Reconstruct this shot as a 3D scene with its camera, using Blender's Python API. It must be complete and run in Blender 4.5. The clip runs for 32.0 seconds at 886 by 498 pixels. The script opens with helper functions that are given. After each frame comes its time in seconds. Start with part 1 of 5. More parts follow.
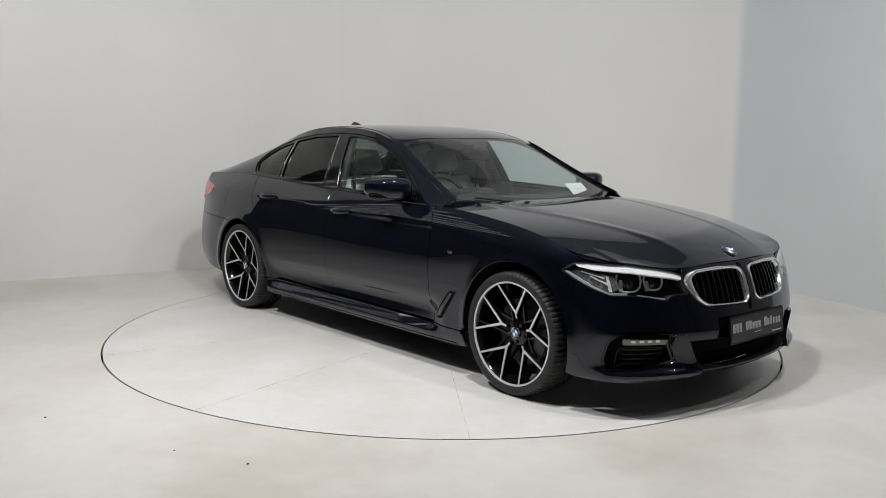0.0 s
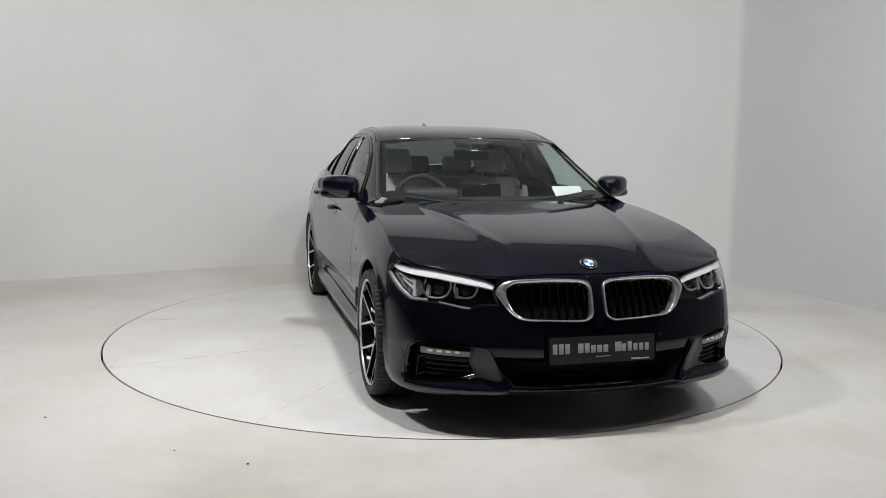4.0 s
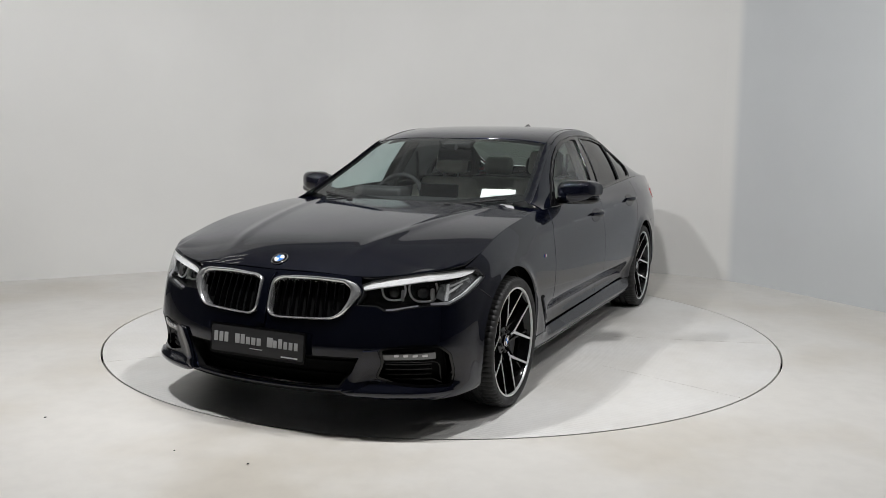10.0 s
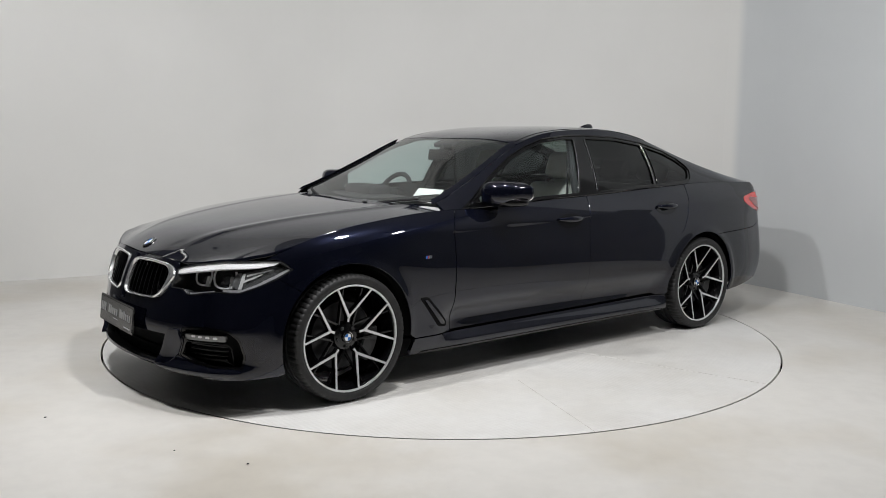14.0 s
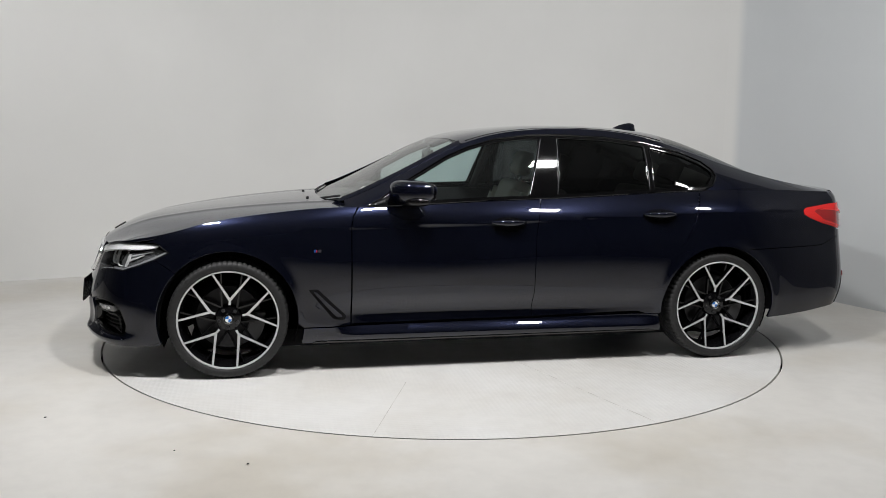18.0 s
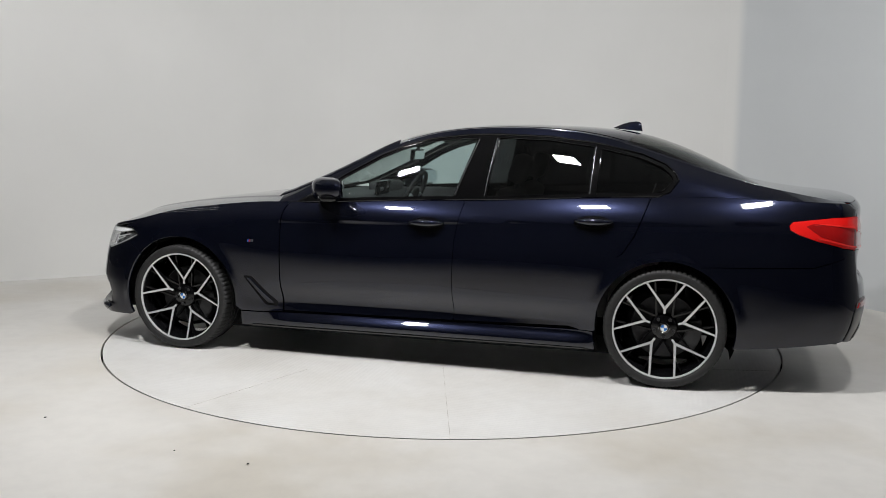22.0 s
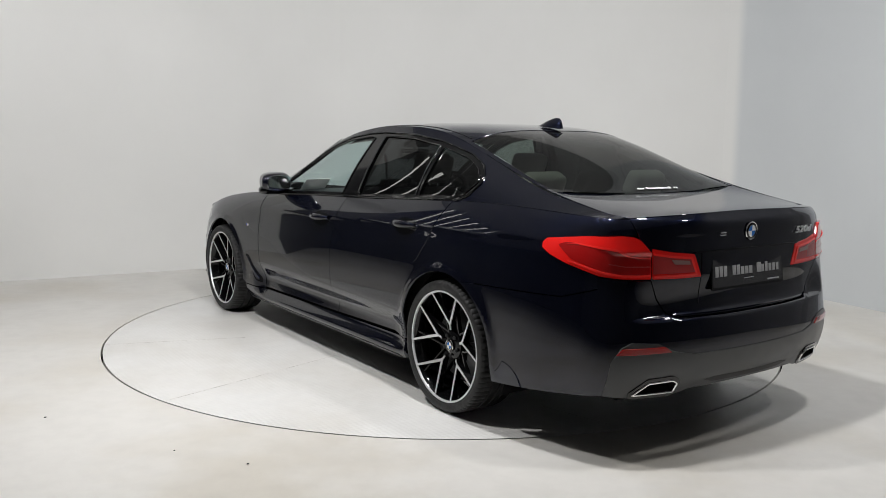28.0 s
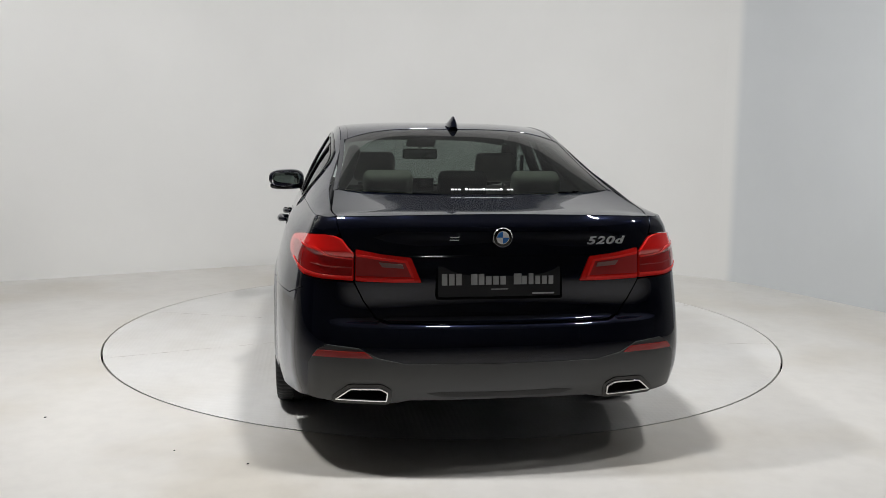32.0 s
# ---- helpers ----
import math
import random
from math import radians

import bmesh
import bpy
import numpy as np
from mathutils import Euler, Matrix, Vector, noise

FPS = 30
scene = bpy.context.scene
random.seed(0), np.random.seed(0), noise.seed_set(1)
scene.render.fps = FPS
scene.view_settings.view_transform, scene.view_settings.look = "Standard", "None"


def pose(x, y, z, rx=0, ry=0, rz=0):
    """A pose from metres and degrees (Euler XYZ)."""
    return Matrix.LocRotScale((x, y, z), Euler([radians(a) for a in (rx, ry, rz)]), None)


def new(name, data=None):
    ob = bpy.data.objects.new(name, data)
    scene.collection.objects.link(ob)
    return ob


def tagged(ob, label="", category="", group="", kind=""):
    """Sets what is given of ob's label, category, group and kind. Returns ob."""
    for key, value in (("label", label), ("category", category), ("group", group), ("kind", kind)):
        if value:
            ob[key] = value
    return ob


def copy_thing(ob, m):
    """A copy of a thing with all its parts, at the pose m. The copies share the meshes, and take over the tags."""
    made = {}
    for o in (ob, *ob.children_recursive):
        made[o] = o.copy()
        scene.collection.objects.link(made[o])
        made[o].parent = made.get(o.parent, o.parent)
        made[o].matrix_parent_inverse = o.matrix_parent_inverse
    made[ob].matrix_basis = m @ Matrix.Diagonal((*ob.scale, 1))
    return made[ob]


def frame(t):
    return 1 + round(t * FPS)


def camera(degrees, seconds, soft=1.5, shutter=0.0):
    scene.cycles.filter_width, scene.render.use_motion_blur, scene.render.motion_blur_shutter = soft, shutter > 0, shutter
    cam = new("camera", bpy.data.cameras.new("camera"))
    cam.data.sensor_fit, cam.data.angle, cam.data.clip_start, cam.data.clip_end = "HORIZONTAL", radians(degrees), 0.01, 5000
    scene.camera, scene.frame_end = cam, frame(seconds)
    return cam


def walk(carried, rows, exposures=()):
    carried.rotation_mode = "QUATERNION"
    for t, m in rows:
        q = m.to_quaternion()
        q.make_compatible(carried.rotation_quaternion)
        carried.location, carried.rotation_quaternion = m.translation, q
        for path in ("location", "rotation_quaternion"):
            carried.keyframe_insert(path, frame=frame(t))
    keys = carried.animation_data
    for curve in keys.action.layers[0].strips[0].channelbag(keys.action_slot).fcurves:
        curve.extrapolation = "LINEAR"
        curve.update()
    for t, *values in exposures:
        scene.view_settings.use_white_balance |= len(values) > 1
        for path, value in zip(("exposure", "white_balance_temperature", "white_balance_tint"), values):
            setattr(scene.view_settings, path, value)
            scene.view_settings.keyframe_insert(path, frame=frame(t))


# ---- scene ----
from mathutils.geometry import delaunay_2d_cdt

# ---------------------------------------------------------------- camera, on a tripod
cam = camera(55.12, 32.0, soft=0.65)
STAND = pose(0, -5.971, 1.359, 90 - 7.52, 0, 0) @ pose(0, 0, 0, 0, 0, 0.70)
walk(cam, [(0.0, STAND), (32.0, STAND)], exposures=[(0.0, -0.28), (12.0, -0.25), (19.0, -0.26), (25.0, -0.25), (28.0, -0.15), (32.0, -0.12)])

# the turntable turns clockwise seen from above
DECK_R = 2.265
CAR_OFF = (-0.050, 0.153)


def heading(t):
    return -48.98 - 6.6193 * t - 0.000512 * t * t - 0.28 * math.exp(-((t - 30.6) / 0.8) ** 2)


# ---------------------------------------------------------------- world and lamps
world = bpy.data.worlds.new("studio_world")
scene.world = world
world.use_nodes = True
world.node_tree.nodes["Background"].inputs[0].default_value = (0.5, 0.55, 0.6, 1)
world.node_tree.nodes["Background"].inputs[1].default_value = 0.02
CEIL = 4.4
RIG = 3.74

LAMPS = [  # x, y, tilt towards the back wall in degrees, watts
    (-1.75, -2.45, 38, 124),
    (0.15, -2.45, 38, 110),
    (2.05, -2.45, 38, 53),
    (3.95, -2.45, 38, 23),
]


# ---------------------------------------------------------------- materials
def mat(name, base=(0.5, 0.5, 0.5), rough=0.5, metal=0.0, **kw):
    m = bpy.data.materials.new(name)
    m.use_nodes = True
    b = m.node_tree.nodes["Principled BSDF"]
    b.inputs["Base Color"].default_value = (*base, 1)
    b.inputs["Roughness"].default_value = rough
    b.inputs["Metallic"].default_value = metal
    for key, value in kw.items():
        b.inputs[key.replace("_", " ")].default_value = value
    return m


def noise_node(m, scale, detail=4.0, rough=0.55):
    nt = m.node_tree
    co = nt.nodes.new("ShaderNodeTexCoord")
    n = nt.nodes.new("ShaderNodeTexNoise")
    n.inputs["Scale"].default_value = scale
    n.inputs["Detail"].default_value = detail
    n.inputs["Roughness"].default_value = rough
    nt.links.new(co.outputs["Object"], n.inputs["Vector"])
    return n


def tint(m, dark, light, scale=2.0, lo=0.35, hi=0.65, detail=5.0, second=None):
    """Base colour that wanders between two tones; a second, finer pattern may be multiplied in."""
    nt = m.node_tree
    b = nt.nodes["Principled BSDF"]
    n = noise_node(m, scale, detail)
    r = nt.nodes.new("ShaderNodeValToRGB")
    r.color_ramp.elements[0].position, r.color_ramp.elements[1].position = lo, hi
    r.color_ramp.elements[0].color, r.color_ramp.elements[1].color = (*dark, 1), (*light, 1)
    nt.links.new(n.outputs["Fac"], r.inputs["Fac"])
    out = r.outputs["Color"]
    if second:
        s2, low = second
        n2 = noise_node(m, s2, 3.0)
        r2 = nt.nodes.new("ShaderNodeValToRGB")
        r2.color_ramp.elements[0].position, r2.color_ramp.elements[1].position = 0.3, 0.6
        r2.color_ramp.elements[0].color, r2.color_ramp.elements[1].color = (low, low, low, 1), (1, 1, 1, 1)
        nt.links.new(n2.outputs["Fac"], r2.inputs["Fac"])
        mx = nt.nodes.new("ShaderNodeMix")
        mx.data_type, mx.blend_type = "RGBA", "MULTIPLY"
        mx.inputs["Factor"].default_value = 1.0
        nt.links.new(out, mx.inputs["A"])
        nt.links.new(r2.outputs["Color"], mx.inputs["B"])
        out = mx.outputs["Result"]
    nt.links.new(out, b.inputs["Base Color"])
    return m


def rough_map(m, lo, hi, scale=6.0):
    nt = m.node_tree
    n = noise_node(m, scale, 4.0)
    r = nt.nodes.new("ShaderNodeMapRange")
    r.inputs["From Min"].default_value, r.inputs["From Max"].default_value = 0.3, 0.7
    r.inputs["To Min"].default_value, r.inputs["To Max"].default_value = lo, hi
    nt.links.new(n.outputs["Fac"], r.inputs["Value"])
    nt.links.new(r.outputs["Result"], nt.nodes["Principled BSDF"].inputs["Roughness"])
    return m


def bump(m, scale, strength=0.2, dist=0.001, detail=3.0):
    nt = m.node_tree
    n = noise_node(m, scale, detail)
    b = nt.nodes.new("ShaderNodeBump")
    b.inputs["Strength"].default_value, b.inputs["Distance"].default_value = strength, dist
    nt.links.new(n.outputs["Fac"], b.inputs["Height"])
    nt.links.new(b.outputs["Normal"], nt.nodes["Principled BSDF"].inputs["Normal"])
    return m


def glow(name, colour, strength):
    m = mat(name, (0.8, 0.8, 0.8), 0.4)
    b = m.node_tree.nodes["Principled BSDF"]
    b.inputs["Emission Color"].default_value = (*colour, 1)
    b.inputs["Emission Strength"].default_value = strength
    return m


def glass(name, colour, rough=0.0, ior=1.45, veil=0.0):
    """Thin pane: a tinted see-through layer mixed with a little pale diffuse, under a clear reflection."""
    m = bpy.data.materials.new(name)
    m.use_nodes = True
    nt = m.node_tree
    nt.nodes.clear()
    out = nt.nodes.new("ShaderNodeOutputMaterial")
    tr = nt.nodes.new("ShaderNodeBsdfTransparent")
    tr.inputs["Color"].default_value = (*colour, 1)
    gl = nt.nodes.new("ShaderNodeBsdfGlossy")
    gl.inputs["Roughness"].default_value = rough
    lw = nt.nodes.new("ShaderNodeLayerWeight")
    lw.inputs["Blend"].default_value = 0.5
    pw = nt.nodes.new("ShaderNodeMath")
    pw.operation, pw.inputs[1].default_value = "POWER", 5.0
    nt.links.new(lw.outputs["Facing"], pw.inputs[0])
    fr = nt.nodes.new("ShaderNodeMapRange")
    fr.inputs["To Min"].default_value, fr.inputs["To Max"].default_value = ((ior - 1) / (ior + 1)) ** 2 * 1.6, 1.0
    nt.links.new(pw.outputs[0], fr.inputs["Value"])
    mx = nt.nodes.new("ShaderNodeMixShader")
    nt.links.new(fr.outputs[0], mx.inputs[0])
    clear = tr
    if veil:
        df = nt.nodes.new("ShaderNodeBsdfDiffuse")
        df.inputs["Color"].default_value = (0.62, 0.68, 0.68, 1)
        clear = nt.nodes.new("ShaderNodeMixShader")
        clear.inputs[0].default_value = veil
        nt.links.new(tr.outputs[0], clear.inputs[1])
        nt.links.new(df.outputs[0], clear.inputs[2])
    nt.links.new(clear.outputs[0], mx.inputs[1])
    nt.links.new(gl.outputs[0], mx.inputs[2])
    nt.links.new(mx.outputs[0], out.inputs["Surface"])
    return m


PAINT = mat("midnight_paint", (0.0046, 0.0057, 0.0130), 0.25, 0.6, Specular_IOR_Level=0.0, Specular_Tint=(0.30, 0.33, 0.42, 1.0), Coat_Weight=1.0, Coat_Roughness=0.03, Coat_IOR=1.55)
GLOSS = mat("gloss_black", (0.002, 0.002, 0.0023), 0.06, 0.0)
PLASTIC = bump(mat("black_plastic", (0.012, 0.012, 0.013), 0.55), 400, 0.15)
DEEP = mat("black_lining", (0.006, 0.006, 0.0065), 0.9, Specular_IOR_Level=0.15)
GREY = rough_map(mat("dark_grey_satin", (0.044, 0.046, 0.048), 0.35, 0.35, Coat_Weight=0.25), 0.30, 0.42)
CHROME = rough_map(mat("chrome", (0.86, 0.87, 0.88), 0.12, 1.0), 0.08, 0.18, 30)
FRAMECHROME = rough_map(mat("brushed_chrome", (0.90, 0.91, 0.92), 0.20, 0.88), 0.16, 0.24, 20)
SATIN = mat("satin_metal", (0.66, 0.67, 0.69), 0.38, 0.7)
# paler metal that stands in for lamp glints on the black window beads
EDGEGLINT = mat("pane_edge_glint", (0.13, 0.135, 0.14), 0.26, 0.7)
MACHINED = rough_map(mat("machined_alloy", (0.72, 0.73, 0.74), 0.35, 0.50), 0.28, 0.40, 25)
RIMBLACK = mat("rim_black", (0.004, 0.004, 0.0045), 0.12, 0.0, Specular_IOR_Level=0.4)
RUBBER = rough_map(bump(mat("tyre_rubber", (0.011, 0.011, 0.0114), 0.6), 250, 0.25), 0.5, 0.75, 40)
DISC = rough_map(mat("brake_iron", (0.035, 0.035, 0.037), 0.4, 1.0), 0.3, 0.5, 50)
CALIPER = mat("brake_caliper_grey", (0.05, 0.05, 0.052), 0.5, 0.5)
CLEAR = glass("clear_glass", (0.68, 0.79, 0.785), veil=0.006)
SCREEN = glass("screen_glass", (0.76, 0.845, 0.83), veil=0.008)
PRIVACY = glass("privacy_glass", (0.05, 0.053, 0.055), veil=0.001)
REARGLASS = glass("rear_glass", (0.18, 0.205, 0.185), veil=0.002)
LENS = glass("lamp_lens", (0.98, 0.985, 0.99))
REDLENS = mat("red_lens", (0.74, 0.012, 0.010), 0.10, 0.0, Coat_Weight=1.0, Coat_Roughness=0.02)
REDINNER = mat("pale_red_lens", (0.34, 0.03, 0.03), 0.12, 0.0, Coat_Weight=1.0)
REDDEEP = mat("deep_red_lens", (0.30, 0.006, 0.006), 0.12, 0.0, Coat_Weight=1.0)
REDLIGHT = mat("bright_red_lens", (0.85, 0.025, 0.02), 0.2, 0.0, Coat_Weight=1.0)
SMOKE = mat("smoked_lens", (0.24, 0.13, 0.12), 0.12, 0.0, Coat_Weight=1.0)
WHITELENS = mat("white_light_guide", (0.93, 0.94, 0.95), 0.25)
MIRROR = mat("mirror_glass", (0.85, 0.87, 0.88), 0.02, 1.0)
LEATHER = bump(tint(mat("ivory_leather", (0.66, 0.64, 0.6), 0.5), (0.62, 0.60, 0.55), (0.72, 0.70, 0.65), 8), 160, 0.3)
DASH = bump(mat("dark_dashboard", (0.020, 0.020, 0.021), 0.6), 200, 0.3)
CLOTH = mat("black_trim", (0.015, 0.015, 0.016), 0.8)
HEADLINER = mat("anthracite_lining", (0.05, 0.05, 0.052), 0.9)
PAPER = mat("white_paper", (0.80, 0.80, 0.78), 0.7)
INK = mat("grey_ink", (0.42, 0.43, 0.45), 0.7)
PLATEBLACK = mat("plate_black", (0.030, 0.030, 0.032), 0.25, 0.0, Coat_Weight=0.4)
PLATEINK = mat("plate_lettering", (0.34, 0.345, 0.35), 0.5)
WHITE = mat("white_enamel", (0.75, 0.77, 0.78), 0.2)
BLUE = mat("blue_enamel", (0.03, 0.16, 0.50), 0.2)
RED = mat("red_enamel", (0.5, 0.02, 0.02), 0.3)
GAP = mat("pit_black", (0.01, 0.01, 0.01), 0.9)

WALL = bump(tint(mat("white_wall_paint", (0.72, 0.72, 0.70), 0.6), (0.69, 0.69, 0.675), (0.73, 0.73, 0.715), 0.6), 60, 0.06)
# the wall past the bend: its cooler, darker tone is shade put into the colour
WALLBLUE = bump(tint(mat("blue_grey_wall_shade", (0.52, 0.56, 0.58), 0.6), (0.545, 0.568, 0.582), (0.58, 0.603, 0.617), 0.6), 60, 0.06)


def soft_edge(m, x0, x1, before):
    """Fades in from the colour before it: the bend's shade, put into the colour."""
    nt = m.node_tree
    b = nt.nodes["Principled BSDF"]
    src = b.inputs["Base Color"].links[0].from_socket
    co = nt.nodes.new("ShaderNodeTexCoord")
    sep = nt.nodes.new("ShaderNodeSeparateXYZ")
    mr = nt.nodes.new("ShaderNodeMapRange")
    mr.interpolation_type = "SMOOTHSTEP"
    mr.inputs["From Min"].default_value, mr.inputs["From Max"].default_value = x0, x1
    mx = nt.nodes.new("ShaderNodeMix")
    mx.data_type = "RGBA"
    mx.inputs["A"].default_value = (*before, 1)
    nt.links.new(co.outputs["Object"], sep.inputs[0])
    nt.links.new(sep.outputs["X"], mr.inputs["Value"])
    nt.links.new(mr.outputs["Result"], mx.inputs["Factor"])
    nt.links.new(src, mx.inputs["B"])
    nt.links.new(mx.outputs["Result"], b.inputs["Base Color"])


WALLDARK = tint(mat("dark_rear_wall", (0.03, 0.03, 0.03), 0.8), (0.17, 0.173, 0.18), (0.21, 0.213, 0.22), 0.8)
CEILMAT = tint(mat("grey_ceiling", (0.05, 0.05, 0.05), 0.8), (0.34, 0.342, 0.347), (0.38, 0.382, 0.387), 0.8)
FLOORMAT = rough_map(bump(tint(mat("floor_paint", (0.72, 0.70, 0.65), 0.4), (0.555, 0.525, 0.47), (0.645, 0.63, 0.60), 0.75, 0.36, 0.52, 6.0, (9.0, 0.95)), 90, 0.08), 0.28, 0.48, 3.0)
DECKMAT = rough_map(tint(mat("turntable_paint", (0.72, 0.71, 0.68), 0.4), (0.62, 0.605, 0.575), (0.68, 0.675, 0.66), 1.3, 0.35, 0.6, 6.0, (12.0, 0.95)), 0.30, 0.5, 3.0)


def dimples(m, scale, dist):
    nt = m.node_tree
    co = nt.nodes.new("ShaderNodeTexCoord")
    v = nt.nodes.new("ShaderNodeTexVoronoi")
    v.inputs["Scale"].default_value = scale
    v.inputs["Randomness"].default_value = 0.15
    b = nt.nodes.new("ShaderNodeBump")
    b.inputs["Strength"].default_value, b.inputs["Distance"].default_value = 0.35, dist
    nt.links.new(co.outputs["Object"], v.inputs["Vector"])
    nt.links.new(v.outputs["Distance"], b.inputs["Height"])
    nt.links.new(b.outputs["Normal"], nt.nodes["Principled BSDF"].inputs["Normal"])


dimples(DECKMAT, 38.0, 0.004)
LAMPGLOW = glow("lamp_panel", (1.0, 0.98, 0.94), 20.0)
TUBEGLOW = glow("tube_light", (1.0, 0.99, 0.96), 5.0)


# ---------------------------------------------------------------- geometry helpers
def link(name, mesh, material, parent=None, label=""):
    ob = new(name, mesh)
    if material is not None:
        mesh.materials.append(material)
    if parent is not None:
        ob.parent = parent
    if label:
        ob["label"] = label
    return ob


def part(name, bm, material, parent=None, label="", smooth=True):
    mesh = bpy.data.meshes.new(name)
    bm.normal_update()
    bm.to_mesh(mesh)
    bm.free()
    if smooth:
        mesh.shade_smooth()
        mesh.set_sharp_from_angle(angle=radians(38))
    return link(name, mesh, material, parent, label)


def raw(name, verts, faces, material, parent=None, label="", smooth=True, normals=None):
    mesh = bpy.data.meshes.new(name)
    mesh.from_pydata([tuple(v) for v in verts], [], faces)
    mesh.update()
    if smooth:
        mesh.shade_smooth()
    if normals is not None:
        mesh.normals_split_custom_set_from_vertices([tuple(n) for n in normals])
    elif smooth:
        mesh.set_sharp_from_angle(angle=radians(38))
    return link(name, mesh, material, parent, label)


def box(size, at=(0, 0, 0), bevel=0.0, seg=2, m=None):
    bm = bmesh.new()
    bmesh.ops.create_cube(bm, size=1.0)
    bmesh.ops.scale(bm, vec=size, verts=bm.verts)
    if bevel:
        bmesh.ops.bevel(bm, geom=list(bm.edges), offset=bevel, segments=seg, profile=0.6, affect="EDGES")
    bmesh.ops.translate(bm, vec=at, verts=bm.verts)
    if m is not None:
        bmesh.ops.transform(bm, matrix=m, verts=bm.verts)
    return bm


def prism(outline, depth, bevel=0.0):
    """A plate: the outline in x, y, from z = 0 up to depth, with its upper edge bevelled."""
    bm = bmesh.new()
    f = bm.faces.new([bm.verts.new((x, y, 0)) for x, y in outline])
    f.normal_update()
    if f.normal.z < 0:
        f.normal_flip()
    up = bmesh.ops.extrude_face_region(bm, geom=[f])
    vs = [v for v in up["geom"] if isinstance(v, bmesh.types.BMVert)]
    bmesh.ops.translate(bm, vec=(0, 0, depth), verts=vs)
    if bevel:
        es = [e for e in bm.edges if e.verts[0] in vs and e.verts[1] in vs]
        bmesh.ops.bevel(bm, geom=es, offset=bevel, segments=2, affect="EDGES")
    bmesh.ops.recalc_face_normals(bm, faces=bm.faces)
    return bm


def lathe(profile, seg=64, axis="Y", wave=None):
    """Turns a profile of (radius, along) about an axis."""
    vs, fs = [], []
    n = len(profile)
    for i in range(seg):
        a = 2 * math.pi * i / seg
        for k, (r, h) in enumerate(profile):
            if wave:
                r = r + wave(i, k)
            vs.append((r * math.cos(a), h, r * math.sin(a)) if axis == "Y" else (r * math.cos(a), r * math.sin(a), h))
    for i in range(seg):
        j = (i + 1) % seg
        for k in range(n - 1):
            f = (i * n + k, i * n + k + 1, j * n + k + 1, j * n + k)
            fs.append(f if axis == "Y" else f[::-1])
    return vs, fs


def tube(points, radius, seg=8, closed=False):
    """A rod of round section along points."""
    ps = [Vector(p) for p in points]
    n = len(ps)
    vs, fs = [], []
    for i, p in enumerate(ps):
        a = ps[(i - 1) % n] if (closed or i) else ps[0]
        b = ps[(i + 1) % n] if (closed or i < n - 1) else ps[-1]
        d = (b - a).normalized()
        side = d.cross(Vector((0, 0, 1)))
        if side.length < 0.05:
            side = d.cross(Vector((0, 1, 0)))
        side.normalize()
        up = side.cross(d)
        r = radius[i] if isinstance(radius, (list, tuple)) else radius
        for k in range(seg):
            w = 2 * math.pi * k / seg
            vs.append(p + side * (r * math.cos(w)) + up * (r * math.sin(w)))
    for i in range(n if closed else n - 1):
        j = (i + 1) % n
        for k in range(seg):
            l = (k + 1) % seg
            fs.append((i * seg + k, i * seg + l, j * seg + l, j * seg + k))
    if not closed:
        fs.append(tuple(range(seg))[::-1])
        fs.append(tuple((n - 1) * seg + k for k in range(seg)))
    return vs, fs


def spline(xs, ys):
    """Natural cubic through the points, straight beyond the ends."""
    x, y = np.array(xs, float), np.array(ys, float)
    if x[0] > x[-1]:
        x, y = x[::-1], y[::-1]
    n = len(x)
    h = np.diff(x)
    A, r = np.eye(n), np.zeros(n)
    for i in range(1, n - 1):
        A[i, i - 1:i + 2] = h[i - 1], 2 * (h[i - 1] + h[i]), h[i]
        r[i] = 6 * ((y[i + 1] - y[i]) / h[i] - (y[i] - y[i - 1]) / h[i - 1])
    m = np.linalg.solve(A, r)

    def f(q):
        q = np.asarray(q, float)
        c = np.clip(q, x[0], x[-1])
        i = np.clip(np.searchsorted(x, c) - 1, 0, n - 2)
        a, b, hh = x[i + 1] - c, c - x[i], h[i]
        v = (m[i] * a ** 3 + m[i + 1] * b ** 3) / (6 * hh) + (y[i] / hh - m[i] * hh / 6) * a + (y[i + 1] / hh - m[i + 1] * hh / 6) * b
        s0 = (y[1] - y[0]) / h[0] - h[0] * m[1] / 6
        s1 = (y[-1] - y[-2]) / h[-1] + h[-1] * m[-2] / 6
        return v + np.where(q < x[0], (q - x[0]) * s0, 0) + np.where(q > x[-1], (q - x[-1]) * s1, 0)
    return f


def hermite(xs, ys):
    """Monotone cubic (no overshoot), flat beyond the ends."""
    x, y = np.array(xs, float), np.array(ys, float)
    if x[0] > x[-1]:
        x, y = x[::-1], y[::-1]
    h, d = np.diff(x), np.diff(y) / np.diff(x)
    m = np.zeros(len(x))
    m[0], m[-1] = d[0], d[-1]
    for i in range(1, len(x) - 1):
        if d[i - 1] * d[i] > 0:
            w1, w2 = 2 * h[i] + h[i - 1], h[i] + 2 * h[i - 1]
            m[i] = (w1 + w2) / (w1 / d[i - 1] + w2 / d[i])

    def f(q):
        q = np.clip(np.asarray(q, float), x[0], x[-1])
        i = np.clip(np.searchsorted(x, q) - 1, 0, len(x) - 2)
        t = (q - x[i]) / h[i]
        return (y[i] * (1 + 2 * t) * (1 - t) ** 2 + m[i] * h[i] * t * (1 - t) ** 2 + y[i + 1] * t * t * (3 - 2 * t) + m[i + 1] * h[i] * t * t * (t - 1))
    return f


